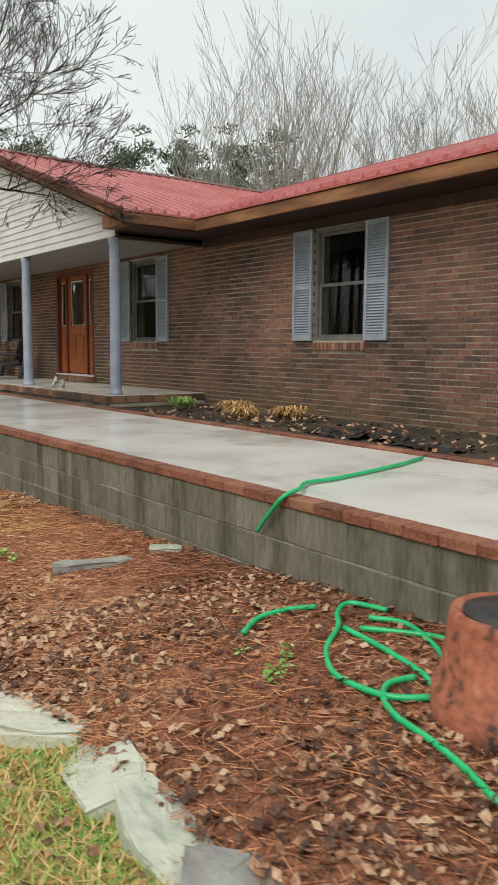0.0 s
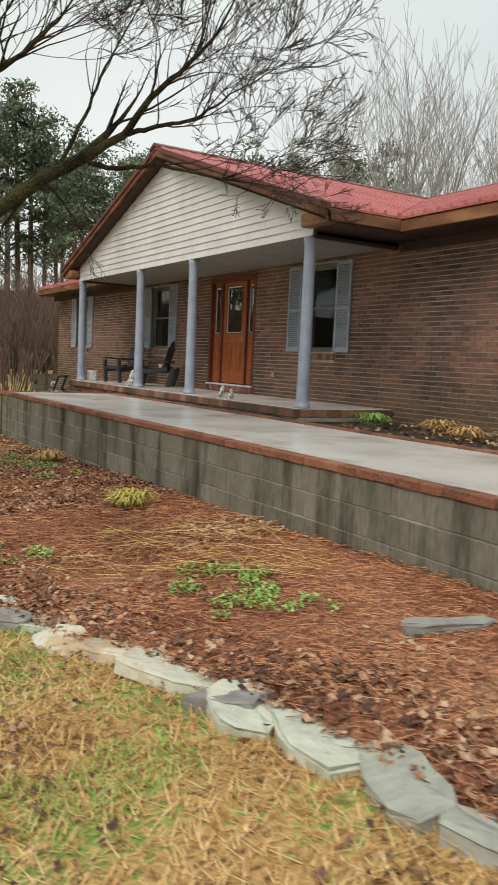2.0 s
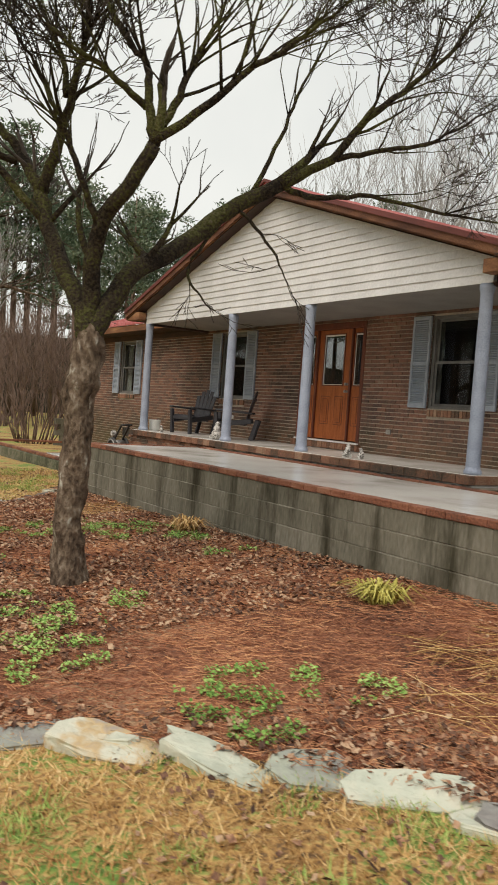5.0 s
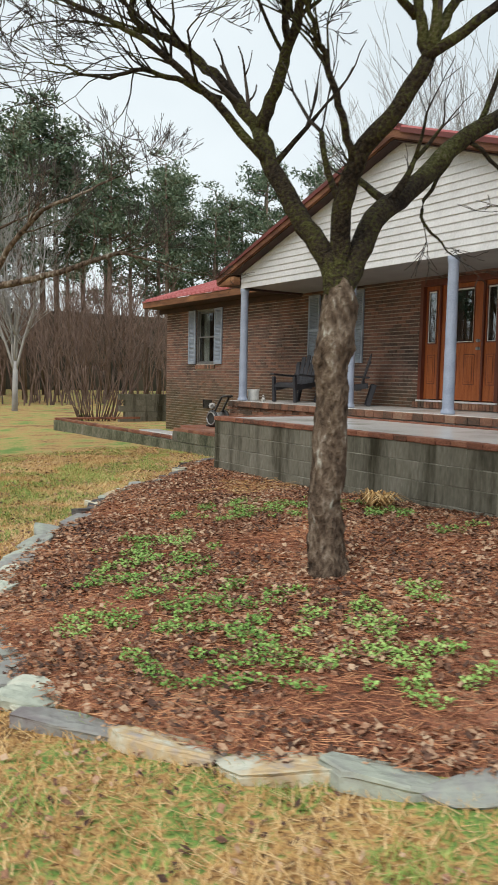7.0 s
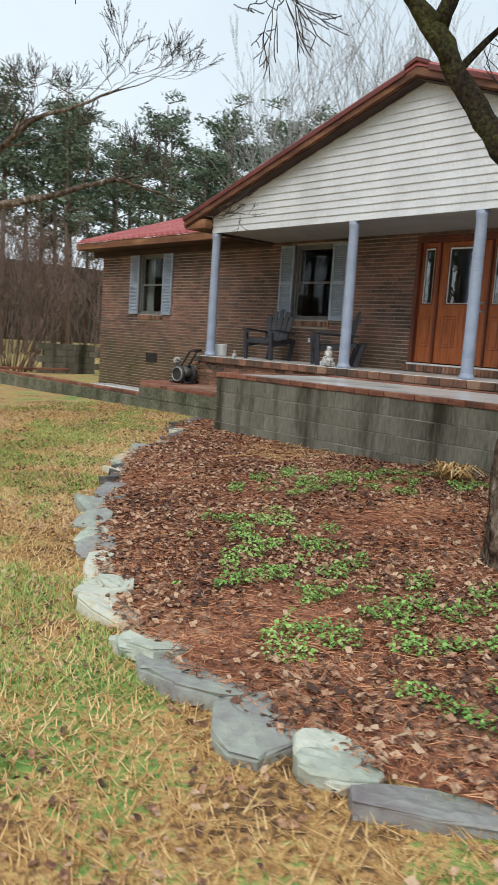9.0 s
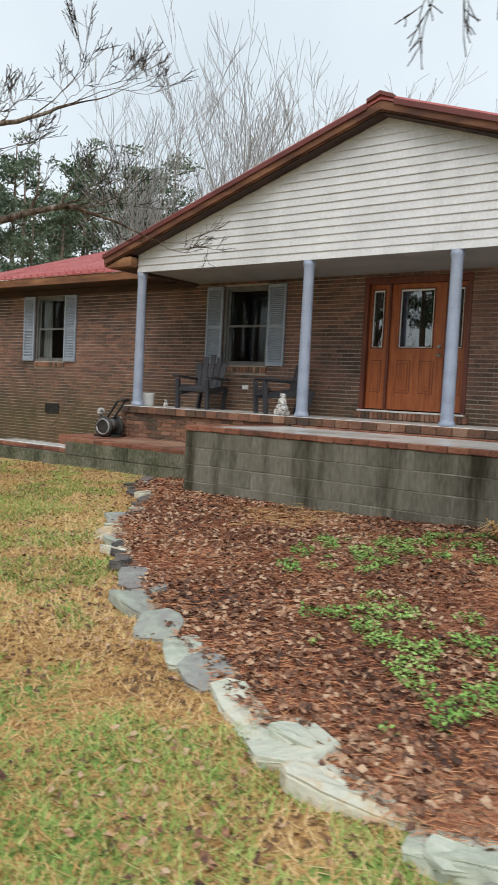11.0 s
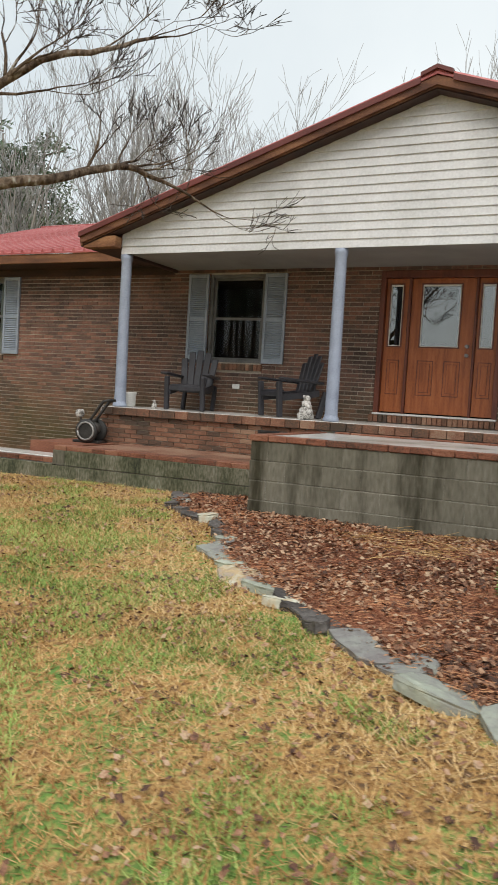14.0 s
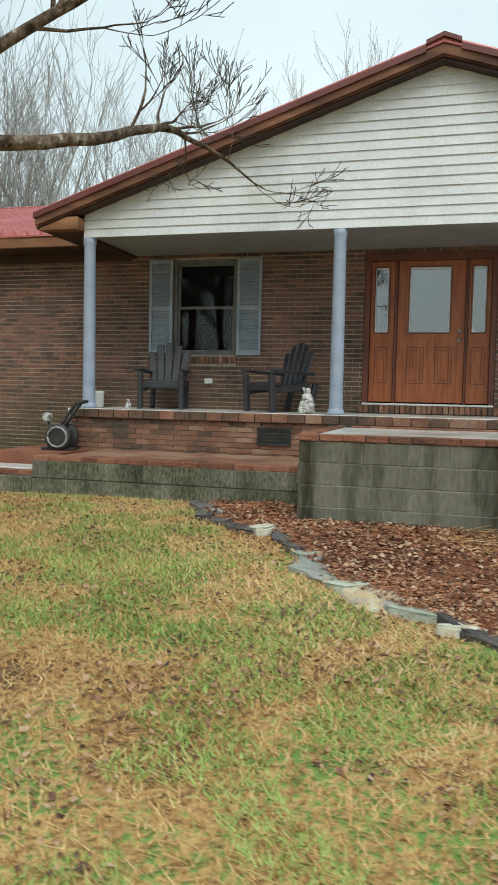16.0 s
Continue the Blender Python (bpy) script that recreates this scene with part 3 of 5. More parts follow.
while z < 4.9:
    w0 = min(4.69, (4.98 - z) / GS + 0.1)
    w1 = min(4.69, (4.98 - z - course) / GS + 0.1)
    if w1 > 0.05:
        n = [(5.348, YC - w0, z), (5.348, YC + w0, z), (5.365, YC + w1, z + course), (5.365, YC - w1, z + course), (5.368, YC - w0, z), (5.368, YC + w0, z), (5.372, YC + w1, z + course), (5.372, YC - w1, z + course)]
        put("siding_board", mesh_of("siding_board", n, [(0, 3, 2, 1), (4, 5, 6, 7), (0, 1, 5, 4), (3, 7, 6, 2), (0, 4, 7, 3), (1, 2, 6, 5)]), SIDING, gable)
    z += course

# ---- columns ----
for y in (10.47, 13.93, 16.22, 19.66):
    vs, fs = lathe([(0.105, 0.0), (0.11, 0.012), (0.105, 0.05), (0.092, 0.06), (0.088, 0.1), (0.078, 2.18), (0.082, 2.2), (0.092, 2.24), (0.092, 2.30)], 20)
    ob = put("porch_column", mesh_of("porch_column", vs, fs, True), BLUE, house, "slender round blue-grey painted porch column")
    ob.location = (5.42, y, 0.81)

# ---- windows with shutters ----
def slat_mesh(w):
    bm = box(bmesh.new(), -0.006, 0.006, -w / 2, w / 2, -0.017, 0.017, m=pose(0, 0, 0, 0, 38, 0))
    me = bpy.data.meshes.new("slat")
    bm.to_mesh(me)
    bm.free()
    return me


SLAT = slat_mesh(0.30)


def shutter(y0, y1):
    s = part("shutter", box(bmesh.new(), FX - 0.012, FX - 0.006, y0 + 0.02, y1 - 0.02, SILL, HEAD), SHUT, house, "blue-grey louvred shutter")
    mid = (SILL + HEAD) / 2 - 0.02
    for d in ((y0, y0 + 0.045, SILL, HEAD), (y1 - 0.045, y1, SILL, HEAD), (y0 + 0.045, y1 - 0.045, SILL, SILL + 0.08), (y0 + 0.045, y1 - 0.045, HEAD - 0.06, HEAD), (y0 + 0.045, y1 - 0.045, mid - 0.03, mid + 0.03)):
        part("rail", box(bmesh.new(), FX - 0.045, FX - 0.005, d[0], d[1], d[2], d[3], 0.004), SHUT, s)
    for a, b in ((SILL + 0.08, mid - 0.03), (mid + 0.03, HEAD - 0.06)):
        n = int((b - a) / 0.034)
        for i in range(n):
            o = put("slat", SLAT, SHUT, s)
            o.location = (FX - 0.025, (y0 + y1) / 2, a + (i + 0.5) * (b - a) / n)
            o.scale = (1, (y1 - y0 - 0.088) / 0.30, 1)


def window(y0, y1, curtain=False):
    w = part("window", box(bmesh.new(), FX + 0.03, FX + 0.12, y0, y0 + 0.05, SILL - 0.02, HEAD), FRAME, house, "double-hung sash window with dark panes")
    part("frame_side", box(bmesh.new(), FX + 0.03, FX + 0.12, y1 - 0.05, y1, SILL - 0.02, HEAD), FRAME, w)
    mid = (SILL + HEAD) / 2
    part("frame_head", box(bmesh.new(), FX + 0.03, FX + 0.12, y0 + 0.05, y1 - 0.05, HEAD - 0.05, HEAD, 0.004), FRAME, w)
    part("frame_bottom", box(bmesh.new(), FX + 0.02, FX + 0.12, y0 + 0.05, y1 - 0.05, SILL - 0.02, SILL + 0.04, 0.004), FRAME, w)
    for x, a, b in ((FX + 0.075, SILL + 0.04, mid + 0.02), (FX + 0.10, mid - 0.02, HEAD - 0.05)):
        bm = bmesh.new()
        for d in ((y0 + 0.05, y0 + 0.09, a, b), (y1 - 0.09, y1 - 0.05, a, b), (y0 + 0.09, y1 - 0.09, a, a + 0.04), (y0 + 0.09, y1 - 0.09, b - 0.04, b)):
            box(bm, x - 0.012, x + 0.012, *d)
        part("sash", bm, FRAME, w)
        p = part("pane", box(bmesh.new(), x - 0.002, x + 0.002, y0 + 0.09, y1 - 0.09, a + 0.04, b - 0.04), PANE, w)
        p.visible_shadow = False
    for i in range(int((y1 - y0 + 0.02) / 0.073)):
        part("sill_brick", box(bmesh.new(), FX - 0.035, FX + 0.06, y0 - 0.01 + i * 0.073, y0 - 0.01 + i * 0.073 + 0.063, SILL - 0.125, SILL - 0.022, 0.005), BRICK_P, w)
    if curtain:
        for a, b in ((y0 + 0.02, y0 + 0.32), (y1 - 0.3, y1 - 0.02)):
            vs = [(7.16 + 0.025 * math.sin(i * 1.1), a + (b - a) * i / 24, z) for z in (SILL, HEAD) for i in range(25)]
            put("curtain", mesh_of("curtain", vs, [(i, i + 1, i + 26, i + 25) for i in range(24)], True), CURTAIN, w, "pale tied curtain")


for a, b, z0, z1 in OPEN:
    if z0 > 1:
        window(a, b, a > 20)
        shutter(a - 0.385, a - 0.005)
        shutter(b + 0.005, b + 0.385)

# ---- entrance ----
door = part("entrance_frame", box(box(box(bmesh.new(), FX - 0.01, FX + 0.16, 14.285, 14.36, 0.95, 3.08, 0.005), FX - 0.01, FX + 0.16, 16.02, 16.095, 0.95, 3.08, 0.005), FX - 0.01, FX + 0.16, 14.36, 16.02, 2.97, 3.08, 0.005), DOORDARK, house, "dark stained door surround with sidelights")
for a, b in ((14.665, 14.70), (15.635, 15.675)):
    part("mullion", box(bmesh.new(), FX + 0.03, FX + 0.14, a, b, 0.95, 2.97, 0.006), DOORDARK, door)


def panelled(name, y0, y1, g0, g1, panels, label):
    """A stained leaf with a glazed upper light and raised lower panels."""
    bm = bmesh.new()
    x0, x1 = FX + 0.075, FX + 0.115
    for d in ((y0, g0, 0.975, 2.965), (g1, y1, 0.975, 2.965), (g0, g1, 0.975, 1.965), (g0, g1, 2.875, 2.965)):
        box(bm, x0, x1, *d)
    leaf = part(name, bm, DOORWOOD, door, label)
    bm = bmesh.new()
    for d in ((g0 - 0.02, g0, 1.945, 2.895), (g1, g1 + 0.02, 1.945, 2.895), (g0, g1, 1.945, 1.965), (g0, g1, 2.875, 2.895)):
        box(bm, x0 - 0.012, x0 - 0.001, *d)
    part("glazing_bead", bm, DOORDARK, leaf)
    bm = bmesh.new()
    for d in ((g0, g0 + 0.012, 1.965, 2.875), (g1 - 0.012, g1, 1.965, 2.875), (g0 + 0.012, g1 - 0.012, 1.965, 1.977), (g0 + 0.012, g1 - 0.012, 2.85, 2.875)):
        box(bm, x0 - 0.004, x0 + 0.006, *d)
    part("light_trim", bm, WHITE, leaf, "thin white trim round the glass")
    p = part("pane", box(bmesh.new(), x0 + 0.012, x0 + 0.016, g0, g1, 1.965, 2.875), DPANE, leaf)
    p.visible_shadow = False
    for a, b in panels:
        # the thin dark layers colour in the shade of the panel grooves
        for i, (e, pm) in enumerate(((0.0, DOORDARK), (0.012, DOORWOOD), (0.045, DOORDARK), (0.052, DOORWOOD))):
            part("raised_panel", box(bmesh.new(), x0 - 0.004 - 0.003 * i, x0 + 0.001 - 0.003 * i, a + e, b - e, 1.24 + e, 1.76 - e, 0.001), pm, leaf)
    return leaf


leaf = panelled("front_door", 14.705, 15.63, 14.91, 15.47, ((14.86, 15.10), (15.25, 15.49)), "closed orange-brown wooden door with glass light")
panelled("sidelight", 14.365, 14.66, 14.43, 14.61, ((14.42, 14.61),), "stained sidelight with narrow pane")
panelled("sidelight", 15.68, 16.015, 15.765, 15.95, ((15.76, 15.95),), "stained sidelight with narrow pane")
for z in (1.93, 2.06):
    vs, fs = lathe([(0.026, 0), (0.026, 0.008), (0.012, 0.012), (0.012, 0.03), (0.027, 0.042), (0.027, 0.06), (0.015, 0.07)], 14)
    k = put("door_knob", mesh_of("door_knob", vs, fs, True), IRON, leaf, "brushed metal knob")
    k.matrix_basis = pose(FX + 0.075, 14.775, z - 0.08, 0, -90, 0)
boxpart("threshold", (FX - 0.05, FX + 0.16, 14.285, 16.095, 0.925, 0.955), WHITE, door, "pale aluminium threshold")
for i in range(26):
    part("step_brick", box(bmesh.new(), FX - 0.09, FX + 0.02, 14.22 + i * 0.074, 14.22 + i * 0.074 + 0.064, 0.815, 0.922, 0.005), BRICK_P, door)

# small fittings on the brick
def wall_vent(x, y, z, w, h):
    v = part("foundation_vent", box(box(bmesh.new(), x - 0.02, x + 0.005, y, y + w, z, z + 0.025), x - 0.02, x + 0.005, y, y + w, z + h - 0.025, z + h), BLACK, house, "dark metal foundation vent")
    part("vent_box", box(bmesh.new(), x - 0.003, x + 0.004, y, y + w, z + 0.025, z + h - 0.025), BLACK, v)
    for a in (y, y + w - 0.025):
        part("vent_side", box(bmesh.new(), x - 0.02, x + 0.005, a, a + 0.025, z + 0.025, z + h - 0.025), BLACK, v)
    for i in range(4):
        part("vent_bar", box(bmesh.new(), x - 0.014, x - 0.004, y + 0.025, y + w - 0.025, z + 0.05 + i * (h - 0.08) / 3.5, z + 0.058 + i * (h - 0.08) / 3.5), BLACK, v)


wall_vent(FX - 0.003, 23.58, 0.47, 0.45, 0.22)
wall_vent(5.19, 16.74, 0.40, 0.44, 0.23)
wall_vent(5.19, 12.3, 0.46, 0.40, 0.18)
boxpart("outlet_cover", (FX - 0.03, FX + 0.002, 18.36, 18.49, 1.19, 1.27), WHITE, house, "small white outdoor socket cover")
boxpart("outlet_cover", (FX - 0.03, FX + 0.002, 13.5, 13.6, 1.16, 1.24), IRON, house)

# ---- porch slab and its brick front ----
porch = thing("porch", (0, 0, 0), "raised brick-fronted porch with concrete floor", "porch", kind="structure")
PY0, PY1 = 10.28, 19.92
boxpart("porch_floor", (5.25, FX + 0.01, PY0 + 0.03, PY1 - 0.03, 0.62, 0.805), WETCON, porch, "pale smooth concrete porch floor")
boxpart("porch_core", (5.215, FX + 0.01, PY0 + 0.015, PY1 - 0.015, -0.3, 0.66), MORTAR, porch, bevel=0)
for i in range(int((PY1 - PY0) / 0.2167)):
    part("cap_brick", box(bmesh.new(), 5.15, 5.255, PY0 + i * 0.2167, PY0 + i * 0.2167 + 0.207, 0.69, 0.80, 0.006), BRICK_P, porch)
for y in (PY0, PY1 - 0.1):
    for i in range(7):
        part("cap_brick", box(bmesh.new(), 5.262 + i * 0.235, 5.262 + i * 0.235 + 0.225, y, y + 0.1, 0.69, 0.80, 0.006), BRICK_P, porch)
for y0, x0 in ((PY0, 1), (PY1, -1)):
    side = brick_sheet(-0.0, 5.21, FX, -0.1, 0.68, [], 8)
    for v in side.vertices:
        v.co = (v.co.y, y0 + x0 * v.co.x, v.co.z)
    tagged(put("brickwork", side, BRICK, porch), kind="stuff")
tagged(put("brickwork", brick_sheet(5.2, PY0, 16.2, 0.3, 0.68, [], 9), BRICK, porch), kind="stuff")

# ---- walk and its block retaining wall ----
BX, BEND, TOP = 2.70, 16.1, 0.63
wall = thing("retaining_wall", (0, 0, 0), "weathered grey concrete block retaining wall with brick cap", "retaining wall", kind="structure")
boxpart("wall_core", (BX + 0.004, BX + 0.19, -6, BEND - 0.006, -0.6, TOP - 0.004), JOINT, wall, bevel=0)
BLOCKS = [block_mesh("block", 0.19, 0.3985, 0.194, 0.004, 0.002, s) for s in range(5)]
HALFB = block_mesh("block", 0.19, 0.192, 0.195, 0.006, 0.003, 7)
rnd = random.Random(5)
for k in range(6):
    z = TOP - 0.1025 - k * 0.2045
    y = BEND
    if k % 2 == 0:
        o = put("block", HALFB, BLOCK, wall)
        o.location = (BX + 0.095, y - 0.096, z)
        y -= 0.2
    while y > -3:
        if not (k > 3 and y > 3.5) or k == 4:
            o = put("block", BLOCKS[rnd.randrange(5)], BLOCK, wall)
            o.matrix_basis = pose(BX + 0.095 + rnd.uniform(-0.004, 0.001), y - 0.196, z, 0, 0, rnd.choice((0, 180)))
        y -= 0.4
for k in range(5):
    for i in range(3):
        o = put("block", BLOCKS[i], BLOCK, wall)
        o.matrix_basis = pose(BX + 0.4 + i * 0.4, BEND - 0.0955, TOP - 0.1025 - k * 0.2045, 0, 0, 90)
CAPM = [block_mesh("cap_brick", 0.205, 0.12, 0.06, 0.006, 0.003, s) for s in range(3)]
for i in range(92):
    o = put("cap_brick", CAPM[i % 3], CAPBRICK, wall)
    o.matrix_basis = pose(BX + 0.045, BEND - 0.09 - i * 0.209, TOP + 0.03, 0, 0, 90)
for i in range(9):
    o = put("cap_brick", CAPM[i % 3], CAPBRICK, wall)
    o.matrix_basis = pose(BX + 0.215 + i * 0.209, BEND - 0.045, TOP + 0.031, 0, 0, 0)
walk_slab = thing("walkway", (0, 0, 0), "wet concrete walkway with brick borders, sky sheen whitened into its colour", "walkway", kind="structure")
boxpart("slab", (BX + 0.11, 4.705, -6, BEND - 0.112, 0.3, 0.678), WETCON, walk_slab)
boxpart("fill", (BX + 0.19, 5.2, 9, BEND - 0.2, -0.3, 0.6), SOIL, walk_slab, bevel=0)
for i in range(150):
    o = put("edge_brick", CAPM[i % 3], CAPBRICK, walk_slab)
    o.matrix_basis = pose(4.775, BEND - 0.3 - i * 0.21, 0.668, 0, 0, 90)
garden = grid_mesh("bed", [4.83 + 0.15 * i for i in range(15)], [-6 + 0.25 * i for i in range(66)], lambda x, y: 0.62 + 0.03 * noise.noise((x * 3, y * 3, 1)))
tagged(put("house_bed", garden, SOIL), "dark bare soil strip against the house wall", "garden bed", kind="structure")

# lower terrace towards the far end
low = thing("low_terrace", (0, 0, 0), "mossy low block terrace edged with brick", "terrace", kind="structure")
boxpart("terrace_core", (3.74, 5.22, 16.11, 19.47, -0.5, 0.22), MORTAR, low, bevel=0)
boxpart("terrace_paving", (3.9, 5.2, 16.11, 19.3, 0.2, 0.262), BRICK_P, low, "worn brick paving")
for k in range(3):
    y = 19.5 if k % 2 else 19.3
    if k % 2 == 0:
        o = put("block", HALFB, MOSSBLOCK, low)
        o.location = (3.8, 19.404, 0.118 - k * 0.2045)
    while y > 16.1:
        o = put("block", BLOCKS[k], None, low)
        o.data = BLOCKS[k].copy()
        o.data.materials.clear()
        o.data.materials.append(MOSSBLOCK)
        o.location = (3.8, y - 0.196, 0.118 - k * 0.2045)
        y -= 0.4
    for i in range(3):
        o = put("block", BLOCKS[i].copy(), None, low)
        o.data.materials.clear()
        o.data.materials.append(MOSSBLOCK)
        o.matrix_basis = pose(4.1 + i * 0.4, 19.403, 0.118 - k * 0.2045, 0, 0, 90)
for i in range(17):
    o = put("cap_brick", CAPM[i % 3], CAPBRICK, low)
    o.matrix_basis = pose(3.78, 19.39 - i * 0.205, 0.246, 0, 0, 90)
for i in range(17):
    o = put("cap_brick", CAPM[i % 3], CAPBRICK, low)
    o.matrix_basis = pose(3.905, 19.35 - i * 0.205, 0.247, 0, 0, 90)
boxpart("landing", (4.4, FX, 19.95, 20.5, -0.4, 0.255), CAPBRICK, low, "worn brick landing")
boxpart("landing", (4.4, 5.14, 19.53, 19.95, -0.4, 0.255), CAPBRICK, low)
boxpart("lower_walk", (3.95, 4.38, 19.52, 21.6, -0.5, 0.10), WETCON, low, "pale concrete lower walk")
boxpart("lower_kerb", (3.72, 3.82, 19.52, 26.7, -0.6, 0.02), MOSSBLOCK, low)
for i in range(34):
    o = put("cap_brick", CAPM[i % 3], CAPBRICK, low)
    o.matrix_basis = pose(3.84, 19.63 + i * 0.21, 0.06, 0, 0, 90)
for i in range(12):
    o = put("cap_brick", CAPM[i % 3], CAPBRICK, low)
    o.matrix_basis = pose(3.85 + i * 0.21, 26.65, 0.06, 0, 0, 0)

# the brick front of the porch, brick by brick where it is passed closest
PB = [block_mesh("brick", 0.06, 0.204, 0.057, 0.003, 0.0015, s) for s in range(4)]
for k in range(7):
    y = PY1 - 0.1 - (0.107 if k % 2 else 0)
    while y > 16.2:
        o = put("brick", PB[(k + int(y * 10)) % 4], BRICK_P, porch)
        o.location = (5.228, y, 0.652 - k * 0.0677)
        y -= 0.215

# ---- edging stones ----
def flagstone(cx, cy, length, width, turn, tilt, seed, material, lift=0.0):
    """A thin split slab with a broken outline and a stepped, layered edge."""
    r = random.Random(seed)
    n = r.randint(9, 12)
    bm = bmesh.new()
    th = r.uniform(0.018, 0.04)
    ring = []
    skew = r.uniform(-0.5, 0.5)
    for i in range(n):
        w = 2 * math.pi * (i + r.uniform(-0.42, 0.42)) / n
        c, q = math.cos(w), math.sin(w)
        k = r.uniform(0.86, 1.12) / max(abs(c), abs(q)) ** 0.55
        x = length / 2 * k * c
        ring.append((x + skew * width / 2 * k * q * 0.6, width / 2 * k * q * (1 + 0.35 * skew * c)))
    rows = []
    for grow_by, z, jag in ((0.98, -0.045, 0.004), (1.0, th * 0.35, 0.005), (r.uniform(0.95, 1.02), th * 0.5, 0.008), (0.99, th * 0.9, 0.007), (0.955, th, 0.004), (0.5, th + 0.004, 0.006)):
        rows.append([bm.verts.new((x * grow_by + r.uniform(-jag, jag), y * grow_by + r.uniform(-jag, jag), z + r.uniform(-jag, jag))) for x, y in ring])
    c = bm.verts.new((0, 0, th + r.uniform(-0.004, 0.008)))
    for a, b in zip(rows, rows[1:]):
        for i in range(n):
            j = (i + 1) % n
            bm.faces.new((a[i], a[j], b[j], b[i]))
    for i in range(n):
        bm.faces.new((rows[-1][i], rows[-1][(i + 1) % n], c))
    bm.faces.new(list(reversed(rows[0])))
    ob = part("flagstone", bm, material)
    ob.matrix_basis = pose(cx, cy, ground_z(cx, cy) + 0.012 + lift, *tilt, turn)
    dark = material is DARKSTONE
    return tagged(ob, "dark weathered slate slab laid in the bed edging" if dark else "flat grey-green flagstone laid along the bed edge", "edging stone", "edging stones round the bed")


rnd = random.Random(21)
s, i, n = 0.0, 0, len(EDGE_LINE) - 1
acc = [0.0]
for a, b in zip(EDGE_LINE, EDGE_LINE[1:]):
    acc.append(acc[-1] + (b - a).length)
XS, YS = [p.x for p in EDGE_LINE], [p.y for p in EDGE_LINE]
while s < acc[-1]:
    y_here = float(np.interp(s, acc, YS))
    L = rnd.uniform(0.34, 0.58) if y_here < 14.3 else rnd.uniform(0.22, 0.42)
    m = s + L / 2
    x, y = float(np.interp(m, acc, XS)), float(np.interp(m, acc, YS))
    x2, y2 = float(np.interp(m + 0.15, acc, XS)), float(np.interp(m + 0.15, acc, YS))
    ang = math.degrees(math.atan2(y2 - y, x2 - x))
    dark = 14.2 < y < 14.75 or y > 15.9
    flagstone(x + rnd.uniform(-0.05, 0.05), y + rnd.uniform(-0.04, 0.04), L * 1.08, rnd.uniform(0.19, 0.33) * (0.7 if dark else 1), ang + rnd.uniform(-22, 22), (rnd.uniform(-13, 13), rnd.uniform(-9, 9)), i, DARKSTONE if dark else STONE)
    if rnd.random() < 0.2:
        flagstone(x + rnd.uniform(-0.09, 0.09), y + rnd.uniform(-0.1, 0.1), rnd.uniform(0.18, 0.34), rnd.uniform(0.12, 0.2), rnd.uniform(0, 180), (rnd.uniform(-10, 10), rnd.uniform(-10, 10)), 400 + i, DARKSTONE if y > 13.6 and rnd.random() < 0.7 else STONE, 0.022)
    s += L * 0.92
    i += 1
flagstone(2.04, 4.28, 0.5, 0.11, -20, (0, 0), 301, STONE, 0.03)
flagstone(2.55, 4.25, 0.22, 0.13, -40, (0, 0), 302, STONE, 0.03)


# ---- trees ----
def grow(vs, fs, p, d, length, radius, depth, r, droop=0.0, twigs=None, minr=0.004, spread=0.75, up=0.15):
    """A limb that bends, tapers and forks."""
    steps = 4 if depth > 1 else 3
    pts, rad, q, v = [p], [radius], p, d.normalized()
    for k in range(steps):
        v = (v + Vector((r.uniform(-1, 1), r.uniform(-1, 1), r.uniform(-0.8, 0.8) + up - droop * k)) * 0.2).normalized()
        q = q + v * length / steps
        pts.append(q)
        rad.append(max(minr, radius * (1 - 0.45 * (k + 1) / steps)))
    out = twigs if twigs is not None and depth <= 1 else (vs, fs)
    tube(out[0], out[1], pts, rad, 7 if radius > 0.05 else (4 if radius > 0.012 else 3))
    if depth <= 0:
        return
    for k in range(r.choice((2, 3, 3)) if depth < 4 else 2):
        j = r.randint(max(1, steps - 2), steps) if k else steps
        side = Vector((r.uniform(-1, 1), r.uniform(-1, 1), r.uniform(-0.6, 0.9)))
        nd = (v + side * (spread if k else 0.35)).normalized()
        grow(vs, fs, pts[j], nd, length * r.uniform(0.6, 0.85), rad[j] * (0.85 if k == 0 else r.uniform(0.5, 0.7)), depth - 1, r, droop, twigs, minr, spread, up)


def limb(vs, fs, twigs, ctrl, r0, r1, r, depth=3, sprout=5, length=1.0, up=0.2):
    """A main limb along control points, with side branches."""
    pts = curve_points(ctrl, 5)
    n = len(pts)
    rad = [r0 + (r1 - r0) * i / (n - 1) for i in range(n)]
    pts = [p + Vector((r.uniform(-1, 1), r.uniform(-1, 1), r.uniform(-1, 1))) * 0.012 for p in pts]
    tube(vs, fs, pts, rad, 9)
    for k in range(sprout):
        i = n - 1 if k == 0 else r.randint(n // 3, n - 1)
        d = (pts[i] - pts[i - 1]).normalized()
        side = Vector((r.uniform(-1, 1), r.uniform(-1, 1), r.uniform(-0.3, 1.0)))
        grow(vs, fs, pts[i], d + side * (0.9 if k else 0.2), length * r.uniform(0.75, 1.15), rad[i] * (0.9 if k == 0 else 0.5), depth, r, 0.0, twigs, 0.0035, 0.75, up)


def finish_tree(name, at, vs, fs, twigs, bark, twigmat, label, category, group=""):
    t = thing(name, at, label, category, group)
    for nm, (v, f), m in (("trunk", (vs, fs), bark), ("crown", twigs, twigmat)):
        if v:
            o = put(nm, mesh_of(nm, [Vector(p) - Vector(at) for p in v], f, True), m, t)
    return t


r = random.Random(4)
